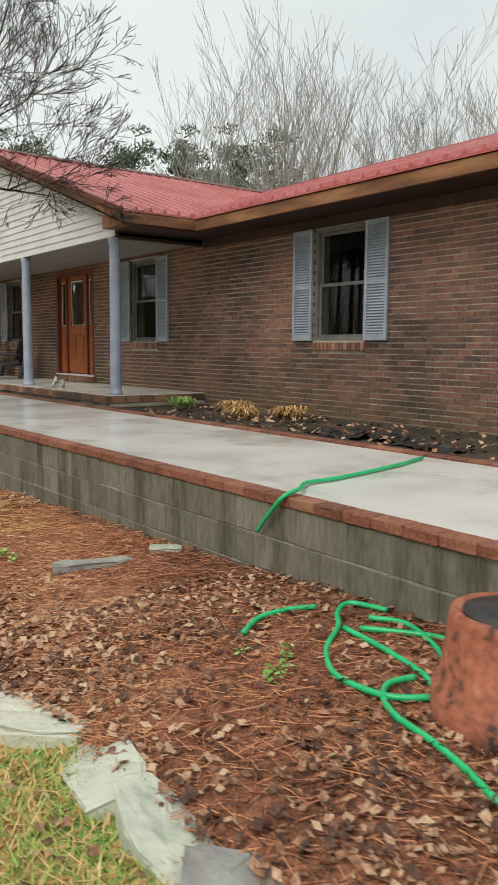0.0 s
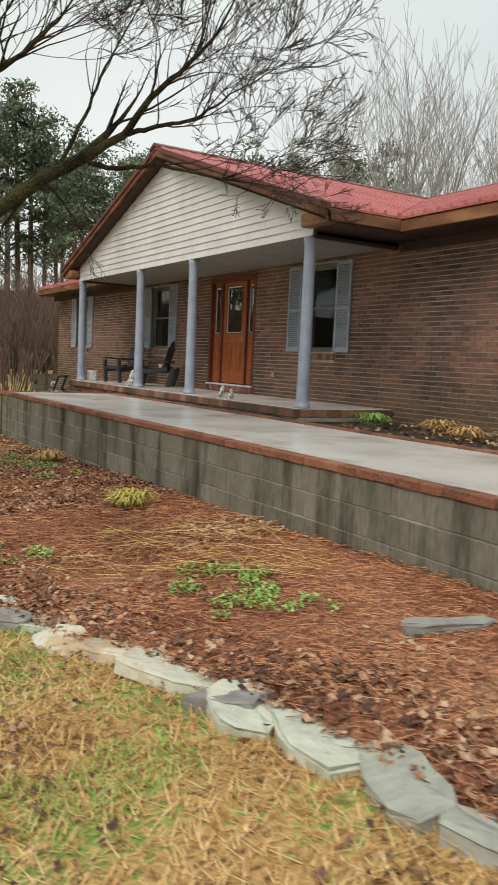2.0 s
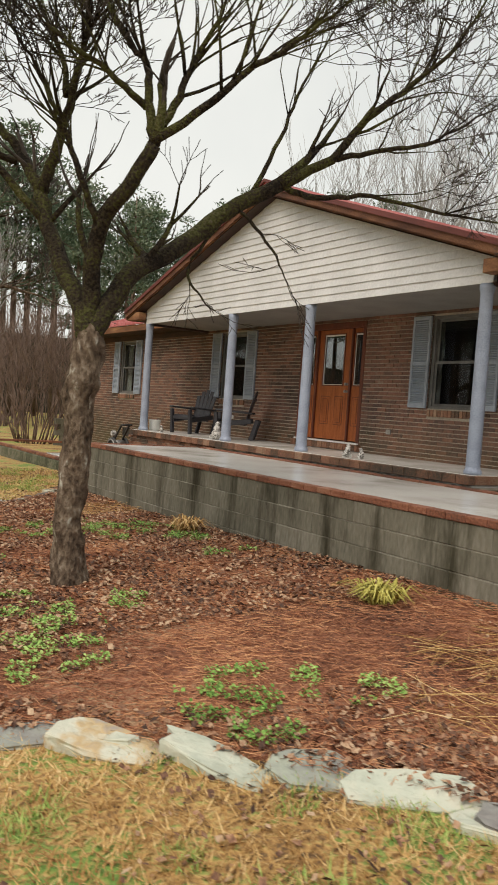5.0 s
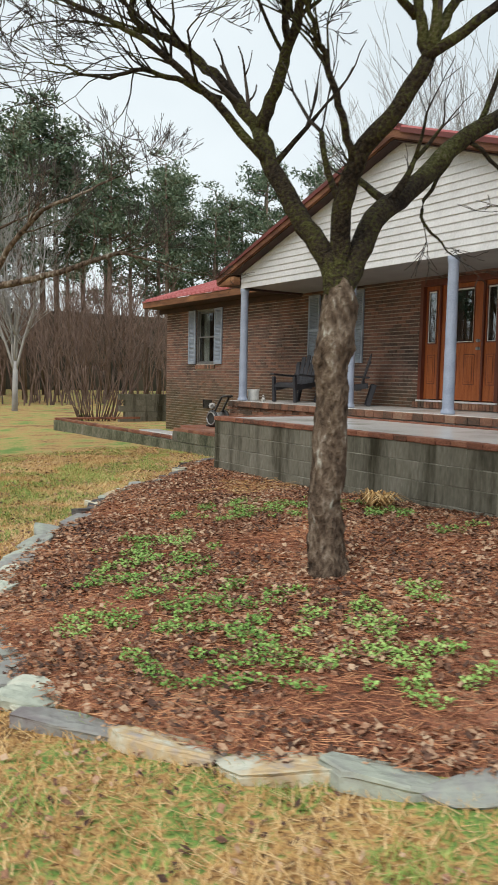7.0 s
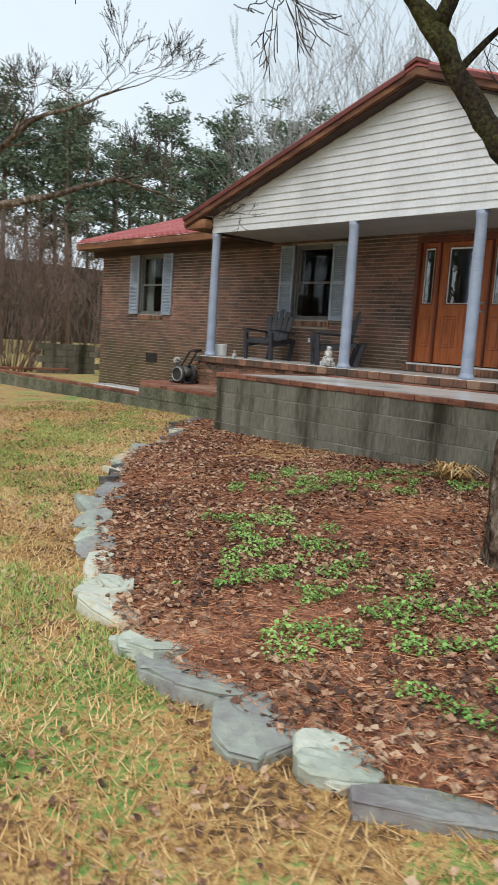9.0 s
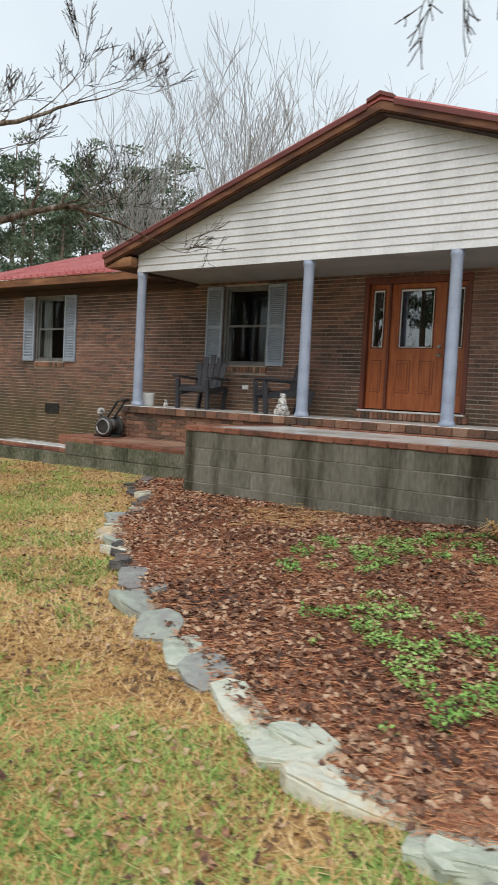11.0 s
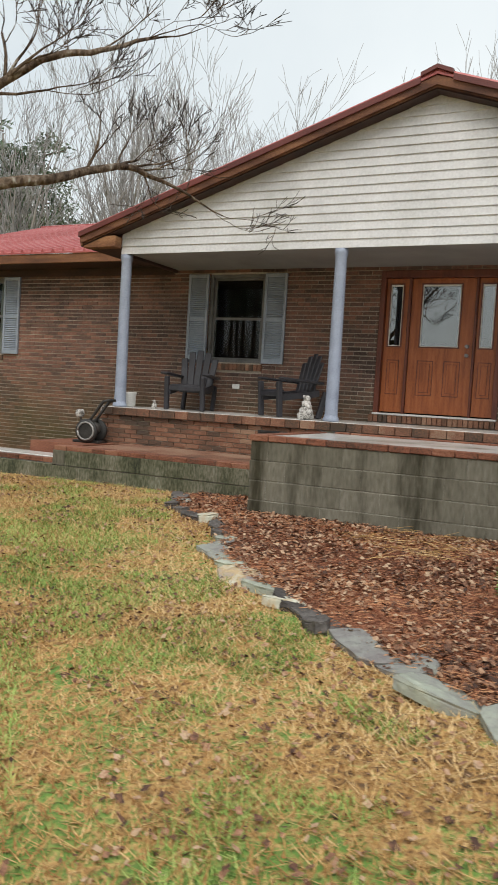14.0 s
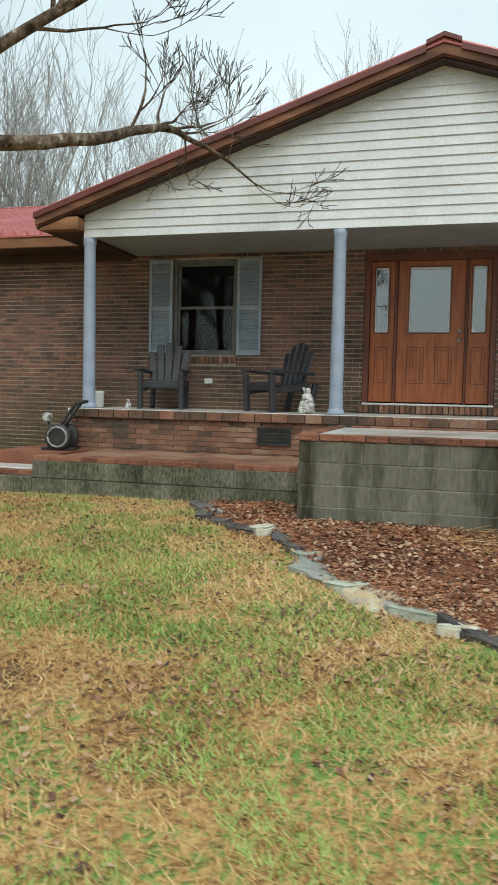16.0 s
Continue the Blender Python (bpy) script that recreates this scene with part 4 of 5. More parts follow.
T = Vector((0.27, 10.22, ground_z(0.27, 10.22)))
tv, tf, tw = [], [], ([], [])


def from_base(*rows):
    return [T + Vector(p) for p in rows]


# the gnarled trunk, swollen under the fork
line = curve_points(from_base((-0.02, -0.06, -0.15), (-0.03, -0.06, 0.05), (-0.06, -0.05, 0.5), (-0.03, -0.05, 1.0), (-0.02, -0.03, 1.44), (-0.01, -0.02, 1.67), (0.03, -0.02, 1.98), (0.02, 0.0, 2.3)), 8)
heights = [(p.z - T.z) for p in line]
tube(tv, tf, line, list(np.interp(heights, [-0.15, 0.05, 0.25, 0.7, 1.2, 1.5, 1.68, 1.8, 2.0, 2.12, 2.3], [0.19, 0.16, 0.132, 0.115, 0.11, 0.12, 0.142, 0.125, 0.13, 0.10, 0.02])), 30)
for k, v in enumerate(tv):
    axis = line[min(k // 30, len(line) - 1)]
    d = Vector((v.x - axis.x, v.y - axis.y, 0))
    v += d * (0.30 * noise.noise((v.x * 9, v.y * 9, v.z * 4)) + 0.16 * noise.noise((v.x * 26, v.y * 26, v.z * 11)))
MAIN = []


def garden_limb(ctrl, r0, r1, depth, sprout, length, up):
    lv, lf = [], []
    limb(lv, lf, tw, ctrl, r0, r1, r, depth, sprout * 8 // 5 if depth > 3 and ctrl[-1].x < T.x + 2 else sprout, length, up)
    MAIN.append((lv, lf))


garden_limb(from_base((0.02, -0.02, 1.86), (-0.01, 0.03, 2.24), (-0.12, 0.31, 2.65), (-0.18, 0.56, 3.04), (-0.2, 0.72, 3.34)), 0.090, 0.060, 2, 2, 0.5, 0.1)
garden_limb(from_base((-0.2, 0.72, 3.34), (-0.32, 1.13, 3.8), (-0.52, 1.35, 4.07), (-0.86, 1.59, 4.31), (-0.92, 1.53, 4.58), (-1.1, 1.56, 4.96)), 0.052, 0.011, 5, 13, 0.6, 0)
garden_limb(from_base((-0.32, 1.12, 3.66), (-0.63, 1.15, 3.73), (-0.94, 1.24, 3.79), (-1.31, 1.23, 3.65), (-1.7, 1.3, 3.72)), 0.028, 0.006, 4, 12, 0.5, 0.05)
garden_limb(from_base((-0.2, 0.72, 3.34), (-0.13, 0.58, 3.69), (-0.1, 0.47, 3.98), (-0.07, 0.35, 4.31), (-0.05, 0.25, 4.63), (-0.09, 0.07, 5.09)), 0.056, 0.016, 5, 13, 0.62, 0.1)
garden_limb(from_base((-0.1, 0.48, 4.12), (-0.14, 0.53, 4.44), (-0.27, 0.64, 4.79), (-0.51, 0.83, 5.23)), 0.030, 0.010, 5, 8, 0.6, 0.1)
garden_limb(from_base((-0.03, -0.2, 2.96), (-0.2, -0.25, 3.27), (-0.34, -0.25, 3.56), (-0.46, -0.28, 3.71), (-0.62, -0.28, 3.98), (-0.84, -0.35, 4.22)), 0.030, 0.008, 5, 12, 0.5, 0.05)
garden_limb(from_base((0.02, -0.02, 1.86), (0.04, -0, 2.33), (0, -0.07, 2.67), (0.01, -0.22, 2.99), (0.1, -0.45, 3.21), (0.22, -0.62, 3.53)), 0.082, 0.056, 2, 2, 0.5, 0.1)
garden_limb(from_base((0.22, -0.62, 3.53), (0.18, -0.57, 3.85), (0.18, -0.49, 4.15), (0.08, -0.34, 4.37), (-0.06, -0.1, 4.74)), 0.043, 0.014, 5, 11, 0.6, 0.1)
garden_limb(from_base((0.17, -0.56, 3.81), (-0.15, -0.58, 3.98), (-0.45, -0.61, 4.06), (-0.74, -0.66, 4.17)), 0.030, 0.008, 5, 11, 0.55, 0)
garden_limb(from_base((0.22, -0.62, 3.55), (0.37, -0.69, 3.91), (0.49, -0.74, 4.24), (0.59, -0.9, 4.57)), 0.039, 0.014, 5, 10, 0.65, 0.1)
garden_limb(from_base((0.22, -0.62, 3.55), (0.48, -0.89, 3.8), (0.7, -1.13, 4.06), (0.92, -1.38, 4.25), (1.08, -1.71, 4.41)), 0.039, 0.011, 5, 13, 0.65, 0.05)
garden_limb(from_base((0.02, -0.02, 1.86), (0.07, -0.03, 2.14), (0.4, 0.03, 2.64), (0.94, 0.19, 3.01), (1.42, 0.21, 3.41), (1.89, 0.1, 3.72)), 0.099, 0.068, 3, 3, 0.5, 0.1)
garden_limb(from_base((1.89, 0.1, 3.72), (2.24, -0.23, 3.98), (2.45, -0.46, 4.35), (2.74, -0.74, 4.66), (2.92, -1.08, 4.93)), 0.052, 0.016, 5, 13, 0.65, 0.1)
garden_limb(from_base((1.65, 0.19, 3.61), (1.95, 0.22, 4.22), (2.18, 0.23, 4.8), (2.51, 0.19, 5.46)), 0.026, 0.008, 5, 12, 0.6, 0.15)
garden_limb(from_base((1.89, 0.1, 3.72), (2.2, -0.11, 3.64), (2.63, -0.39, 3.68), (3.15, -0.86, 3.55), (3.49, -1.21, 3.46)), 0.034, 0.008, 5, 13, 0.5, 0)
garden_limb(from_base((2.29, -0.26, 3.99), (2.47, -0.61, 4.02), (2.71, -1.01, 4.05), (2.92, -1.37, 4.24)), 0.030, 0.010, 5, 11, 0.6, 0.05)
garden_limb(from_base((1.35, 0.18, 3.3), (1.04, 0.22, 2.83), (1.07, 0.06, 2.58), (1.19, -0.03, 2.43)), 0.019, 0.005, 2, 3, 0.25, -0.2)
garden_limb(from_base((1.52, 0.14, 3.42), (1.73, -0.09, 3.06), (1.81, -0.29, 2.73)), 0.019, 0.005, 2, 4, 0.25, -0.2)
garden_limb(from_base((-0.18, 0.56, 3.04), (-0.7, 0.8, 3.6), (-1.2, 1.0, 3.95), (-1.9, 1.3, 4.2)), 0.039, 0.010, 5, 9, 0.65, 0)
tree = finish_tree("garden_tree", tuple(T), tv, tf, tw, BARK, DKTWIG, "leafless garden tree with flaking bark and mossy forked limbs", "tree")
for lv, lf in MAIN:
    put("limb", mesh_of("limb", [p - T for p in lv], lf, True), MOSSBARK, tree, "dark limb green with moss")

r = random.Random(9)
T2 = Vector((-1.3, 20.9, ground_z(-1.3, 20.9)))
vs, fs, tw = [], [], ([], [])
tube(vs, fs, [T2 + Vector(p) for p in ((0, 0, -0.15), (0, 0, 0.1), (0.03, 0, 0.9), (0, 0, 1.7), (0.02, -0.05, 2.2))], [0.24, 0.2, 0.16, 0.16, 0.13], 12)
F2 = T2 + Vector((0, -0.05, 2.05))
L1 = [F2, Vector((-0.75, 19.3, 2.3)), Vector((-0.2, 18.1, 2.55)), Vector((0.45, 17.25, 2.72)), Vector((1.4, 17.0, 3.1)), Vector((1.75, 16.75, 3.05)), Vector((2.4, 16.4, 2.85))]
limb(vs, fs, tw, L1, 0.085, 0.005, r, 4, 10, 0.42)
limb(vs, fs, tw, [L1[2], Vector((0.0, 17.6, 3.1)), Vector((0.3, 17.0, 3.6)), Vector((0.7, 16.7, 3.8)), Vector((1.2, 16.5, 4.1))], 0.05, 0.012, r, 5, 9, 0.48)
limb(vs, fs, tw, [F2, Vector((-1.1, 20.0, 3.1)), Vector((-1.0, 19.3, 3.9)), Vector((-0.7, 18.7, 4.5))], 0.09, 0.02, r, 5, 12, 0.5)
limb(vs, fs, tw, [F2, Vector((-0.6, 20.8, 3.0)), Vector((0.1, 20.5, 3.6)), Vector((0.8, 20.2, 4.0))], 0.08, 0.02, r, 5, 12, 0.5)
limb(vs, fs, tw, [F2, Vector((-2.0, 21.3, 3.3)), Vector((-2.8, 21.8, 4.6))], 0.09, 0.02, r, 5, 7, 0.8)
finish_tree("garden_tree", tuple(T2), vs, fs, tw, BARK, DKTWIG, "leafless garden tree reaching low over the lawn", "tree")


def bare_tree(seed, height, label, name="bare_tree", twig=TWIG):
    """A far leafless tree: leaders that fan out from a low fork, feathered with fine rising twigs."""
    r = random.Random(seed)
    vs, fs, tw = [], [], ([], [])
    crown = height * r.uniform(0.16, 0.26)
    tube(vs, fs, [Vector((0, 0, -0.4)), Vector((0.05, 0, crown))], [height * 0.016, height * 0.012], 7)
    for k in range(8):
        w, lean = 2 * math.pi * (k + r.uniform(-0.3, 0.3)) / 8, r.uniform(0.12, 0.5)
        d, p, v, q = Vector((math.cos(w) * lean, math.sin(w) * lean, 1)).normalized(), [], [], Vector((0.05, 0, crown * r.uniform(0.75, 1.0)))
        reach, steps = (height - crown) * r.uniform(0.78, 1.0), 9
        for i in range(steps + 1):
            p.append(q)
            d = (d + Vector((r.uniform(-1, 1), r.uniform(-1, 1), 0.35)) * 0.13).normalized()
            q = q + d * reach / steps
        rad = [height * (0.0075 - 0.0066 * i / steps) for i in range(steps + 1)]
        tube(vs, fs, p, rad, 5)
        for i in range(17):
            j = r.randint(2, steps)
            a = r.uniform(0, 2 * math.pi)
            side = Vector((math.cos(a), math.sin(a), 0)) * r.uniform(0.35, 0.75) + Vector((0, 0, 0.8))
            grow(vs, fs, p[j], side, height * r.uniform(0.09, 0.17), rad[j] * 0.55, 2, r, 0.0, tw, height * 0.00065, 0.5, 0.35)
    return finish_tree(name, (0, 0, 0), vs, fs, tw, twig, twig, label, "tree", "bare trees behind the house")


def pine(seed, height):
    """A tall pine: bare stem below, a ragged crown of separate boughs with needle tufts above."""
    r = random.Random(seed)
    vs, fs = [], []
    lean = Vector((r.uniform(-0.5, 0.5), r.uniform(-0.5, 0.5), 0))
    tube(vs, fs, [Vector((0, 0, -0.5)), lean * 0.5 + Vector((0, 0, height * 0.5)), lean + Vector((0, 0, height * 0.97))], [height * 0.011, height * 0.009, 0.04], 8)
    nv, nf = [], []
    for k in range(30):
        u = r.random() ** 0.75
        h = height * (0.42 + 0.57 * u)
        reach = height * (0.055 + 0.10 * (1 - u) ** 0.7) * r.uniform(0.5, 1.15) if u > 0.1 else height * r.uniform(0.05, 0.11)
        w = r.uniform(0, 2 * math.pi)
        foot = lean * (h / height) + Vector((0, 0, h))
        tip = foot + Vector((math.cos(w) * reach, math.sin(w) * reach, reach * r.uniform(0.05, 0.45)))
        tube(vs, fs, [foot - Vector((0, 0, 0.2)), tip], [0.055, 0.018], 4)
        for j in range(r.choice((2, 3, 3))):
            c = foot.lerp(tip, 0.55 + 0.25 * j) + Vector((r.gauss(0, 0.2), r.gauss(0, 0.2), r.gauss(0.05, 0.12)))
            for i in range(30):
                p = c + Vector((r.gauss(0, 0.36), r.gauss(0, 0.36), r.gauss(0, 0.17)))
                e = Vector((r.uniform(-1, 1), r.uniform(-1, 1), r.uniform(-0.2, 1))).normalized() * r.uniform(0.22, 0.42)
                f = e.cross(Vector((r.uniform(-1, 1), r.uniform(-1, 1), r.uniform(-1, 1)))).normalized() * 0.07
                n = len(nv)
                nv += [p - f, p + f, p + e]
                nf.append((n, n + 1, n + 2))
    t = thing("pine_tree", (0, 0, 0), "tall green pine in the wood behind the house", "tree", "pines in the wood")
    put("trunk", mesh_of("trunk", vs, fs, True), PINEBARK, t)
    put("crown", mesh_of("crown", nv, nf), NEEDLES, t)
    return t


rnd = random.Random(31)
protos = [pine(s, 17) for s in (1, 2, 3, 4)]
protos[3].matrix_basis = pose(30, 56, -0.5)
protos[0].matrix_basis, protos[1].matrix_basis, protos[2].matrix_basis = pose(18, 62, -0.5), pose(24, 60, -0.5), pose(12, 63, -0.5)
for i in range(104):
    az, d = radians(-58 + 100 * (i + rnd.random()) / 104), rnd.uniform(48, 70)
    sc = rnd.uniform(0.8, 1.1) * d / 58 * (1.18 if az < radians(16) else 1.0)
    o = copy_thing(protos[i % 4], pose(d * math.sin(az), 5 + d * math.cos(az), -0.5, 0, 0, rnd.uniform(0, 360)))
    o.scale = (sc, sc, sc)
bares = [bare_tree(s, 17.5, "leafless tree rising behind the house, haze paled into its grey") for s in (5, 6, 7)]
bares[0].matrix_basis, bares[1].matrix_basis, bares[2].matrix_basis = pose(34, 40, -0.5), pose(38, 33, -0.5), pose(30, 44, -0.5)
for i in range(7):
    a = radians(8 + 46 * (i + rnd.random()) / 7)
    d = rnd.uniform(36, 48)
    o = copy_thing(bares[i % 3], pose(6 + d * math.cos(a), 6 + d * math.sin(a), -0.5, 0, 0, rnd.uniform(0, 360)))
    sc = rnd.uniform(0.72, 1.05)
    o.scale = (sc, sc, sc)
small = bare_tree(15, 8.5, "pale grey leafless small tree on the lawn")
small.matrix_basis = pose(6.0, 38.5, -0.4)

# big multi-stem bare shrub at the end of the house
r = random.Random(12)
vs, fs, tw = [], [], ([], [])
for k in range(44):
    w = r.uniform(0, 2 * math.pi)
    grow(vs, fs, Vector((6.9 + 0.6 * math.cos(w), 31.6 + 0.6 * math.sin(w), -0.35)), Vector((0.4 * math.cos(w), 0.4 * math.sin(w), 1)), 2.0, 0.025, 3, r, 0.0, tw, 0.006, 0.4, 0.4)
finish_tree("bare_shrub", (6.9, 31.6, -0.3), vs, fs, tw, REDTWIG, REDTWIG, "tall many-stemmed bare reddish shrub", "shrub")


# woods edge behind: a dense tangle of thin bare saplings
def thicket(x0, x1, y0, y1, count, h, seed):
    r = random.Random(seed)
    vs, fs = [], []
    for k in range(count):
        p = Vector((r.uniform(x0, x1), r.uniform(y0, y1), -0.5))
        d = Vector((r.uniform(-0.2, 0.2), r.uniform(-0.2, 0.2), 1))
        grow(vs, fs, p, d, h * r.uniform(0.4, 0.7), 0.05, 3, r, 0.0, None, 0.014, 0.6, 0.3)
    o = put("thicket", mesh_of("thicket", vs, fs), REDTWIG)
    return tagged(o, "dense brown leafless undergrowth at the wood edge", "undergrowth", kind="stuff")


thicket(-18, 40, 44, 50, 330, 4.2, 3)
thicket(-62, -18, 34, 46, 160, 4.2, 8)
tagged(boxpart("backdrop", (-60, 120, 82, 82.5, -1, 7.5), mat("far_wood", [(0.3, (0.02, 0.02, 0.014)), (0.7, (0.09, 0.075, 0.055))], 0.35, 0.95, bump=0, stretch=(1, 1, 0.25), fine=3), None, bevel=0), "dark far wood", "wood", kind="structure")


# ---- porch furniture ----
def garden_chair():
    c = thing("garden_chair", (0, 0, 0), "dark grey plastic slatted-back garden chair on the porch", "chair", "chairs on the porch")
    for s in (-1, 1):
        part("front_leg", box(bmesh.new(), -0.04, 0.04, -0.035, 0.035, 0, 0.52, 0.012, pose(0.33, s * 0.29, 0, 0, 4, 0)), PLASTIC, c)
        part("back_leg", box(bmesh.new(), -0.045, 0.045, -0.03, 0.03, 0, 0.42, 0.012, pose(-0.34, s * 0.25, 0, 0, -16, 0) @ pose(0, 0, 0)), PLASTIC, c)
        part("arm", box(bmesh.new(), -0.36, 0.38, -0.065, 0.065, -0.018, 0.018, 0.014, pose(0.0, s * 0.31, 0.545, 0, -3, s * 4)), PLASTIC, c)
        part("side_rail", box(bmesh.new(), -0.34, 0.36, -0.02, 0.02, -0.05, 0.05, 0.01, pose(0.0, s * 0.25, 0.33, 0, 8, 0)), PLASTIC, c)
    for i in range(5):
        part("seat_slat", box(bmesh.new(), -0.048, 0.048, -0.25, 0.25, -0.012, 0.012, 0.008, pose(0.3 - i * 0.115, 0, 0.385 - i * 0.022, 0, 9, 0)), PLASTIC, c)
    part("front_apron", box(bmesh.new(), 0.35, 0.375, -0.26, 0.26, 0.30, 0.375, 0.01), PLASTIC, c)
    for i in range(5):
        u = i - 2
        hgt = 0.72 - 0.035 * u * u
        part("back_slat", box(bmesh.new(), -0.012, 0.012, -0.054, 0.054, 0, hgt, 0.009, pose(-0.2, u * 0.098, 0.28, 0, -16, 0) @ pose(0, 0, 0, -u * 3.2, 0, 0)), PLASTIC, c)
    for z in (0.14, 0.52):
        part("back_brace", box(bmesh.new(), -0.035, -0.012, -0.25, 0.25, z, z + 0.05, 0.006, pose(-0.2, 0, 0.28, 0, -16, 0)), PLASTIC, c)
    return c


chair = garden_chair()
chair.matrix_basis = pose(6.2, 18.85, 0.805, 0, 0, 192)
copy_thing(chair, pose(6.2, 17.15, 0.805, 0, 0, 142))


def figurine(name, at, hgt, label, category, seed, turn=0):
    """A small seated plaster shape, one plain mesh."""
    r = random.Random(seed)
    vs, fs = [], []
    for c, rad in (((0, 0, 0.3), 0.3), ((0.02, 0, 0.62), 0.2), ((0.05, 0, 0.86), 0.15), ((-0.18, 0.12, 0.15), 0.17), ((0.2, -0.12, 0.14), 0.16), ((-0.1, -0.16, 0.55), 0.12), ((0.12, 0.15, 0.95), 0.06)):
        bm = bmesh.new()
        bmesh.ops.create_icosphere(bm, subdivisions=2, radius=rad)
        n = len(vs)
        for v in bm.verts:
            k = 1 + 0.18 * noise.noise(v.co * 9 + Vector((seed, 0, 0)))
            vs.append(((v.co.x * k + c[0]) * hgt, (v.co.y * k + c[1]) * hgt, (max(v.co.z * k + c[2], 0)) * hgt))
        bm.verts.index_update()
        fs += [tuple(n + v.index for v in f.verts) for f in bm.faces]
        bm.free()
    o = put(name, mesh_of(name, vs, fs, True), STATUE)
    o.matrix_basis = pose(*at, 0, 0, turn)
    return tagged(o, label, category)


figurine("figurine", (5.45, 16.6, 0.80), 0.34, "small black and white plaster garden figurine", "figurine", 2)
figurine("figurine", (5.5, 12.9, 0.80), 0.2, "small white plaster animal lying on the porch edge", "figurine", 5)
figurine("figurine", (5.5, 12.6, 0.80), 0.16, "small white plaster animal lying on the porch edge", "figurine", 6, 60)
figurine("figurine", (5.6, 19.15, 0.80), 0.14, "small dark and white ornament on the porch edge", "figurine", 8, 60)
vs, fs = lathe([(0.09, 0), (0.12, 0.02), (0.125, 0.2), (0.135, 0.22), (0.13, 0.235), (0.11, 0.235), (0.10, 0.05)], 18)
pot = put("bucket", mesh_of("bucket", vs, fs, True), WHITE)
pot.location = (5.72, 19.72, 0.805)
tagged(pot, "small white plastic bucket on the porch", "bucket")


# hose reel on the lower terrace
reel = thing("hose_reel_cart", (4.9, 19.78, 0.257), "dark metal hose reel cart with pale wheels beside the porch", "hose reel", turn=100)
for y in (-0.16, 0.16):
    vs, fs = lathe([(0.05, -0.02), (0.155, -0.03), (0.175, -0.012), (0.175, 0.012), (0.155, 0.03), (0.05, 0.02)], 22)
    w = put("wheel", mesh_of("wheel", vs, fs, True), BLACK, reel)
    w.matrix_basis = pose(0, y, 0.175, 90, 0, 0)
    ring = [(0.13 * math.cos(a / 12 * 2 * math.pi), 0.13 * math.sin(a / 12 * 2 * math.pi), -0.032 if y > 0 else 0.032) for a in range(13)]
    tubepart("rim", ring, 0.016, IRON, w, "worn grey rim", 6)
vs, fs = lathe([(0.09, -0.13), (0.09, 0.13)], 16)
h = put("drum", mesh_of("drum", vs, fs, True), IRON, reel)
h.matrix_basis = pose(0, 0, 0.21, 90, 0, 0)
for y in (-0.1, 0.1):
    tubepart("handle_bar", [(0.12, y, 0.05), (0.02, y, 0.28), (-0.22, y, 0.62), (-0.3, y, 0.64)], 0.022, BLACK, reel)
tubepart("grip", [(-0.3, -0.12, 0.64), (-0.3, 0.12, 0.64)], 0.024, BLACK, reel)
boxpart("base_plate", (-0.2, 0.24, -0.13, 0.13, 0.0, 0.035), BLACK, reel)
vs, fs = lathe([(0.02, 0), (0.06, 0.02), (0.07, 0.07), (0.05, 0.12), (0.01, 0.13)], 14)
k = put("headlamp", mesh_of("headlamp", vs, fs, True), STATUE, reel)
k.location = (0.2, 0.0, 0.36)
tubepart("lamp_stem", [(0.1, 0, 0.05), (0.19, 0, 0.37)], 0.016, BLACK, reel)

# ---- chimney-like clay pot and hose in the bed ----
PZ = ground_z(2.28, 1.45) + 0.03
clay = thing("clay_pot", (2.28, 1.42, PZ), "upturned weathered terracotta pot with dark stains", "flower pot")
clay.scale = (1, 1, 0.86)
vs, fs = lathe([(0.285, -0.03), (0.29, 0.0), (0.29, 0.12), (0.265, 0.135), (0.235, 0.42), (0.228, 0.45), (0.21, 0.455), (0.205, 0.44), (0.06, 0.44)], 32)
put("body", mesh_of("body", vs, fs, True), TERRA, clay)
vs, fs = lathe([(0.19, 0.44), (0.19, 0.448), (0.12, 0.455)], 24)
put("saucer", mesh_of("saucer", vs, fs, True), BLACK, clay)


def hose_line(ctrl, name_label):
    pts = curve_points(ctrl, 7)
    vs, fs = [], []
    tube(vs, fs, pts, [0.0135] * len(pts), 8)
    return vs, fs


def on_bed(*xy):
    return [(x, y, ground_z(x, y) + 0.055) for x, y in xy]


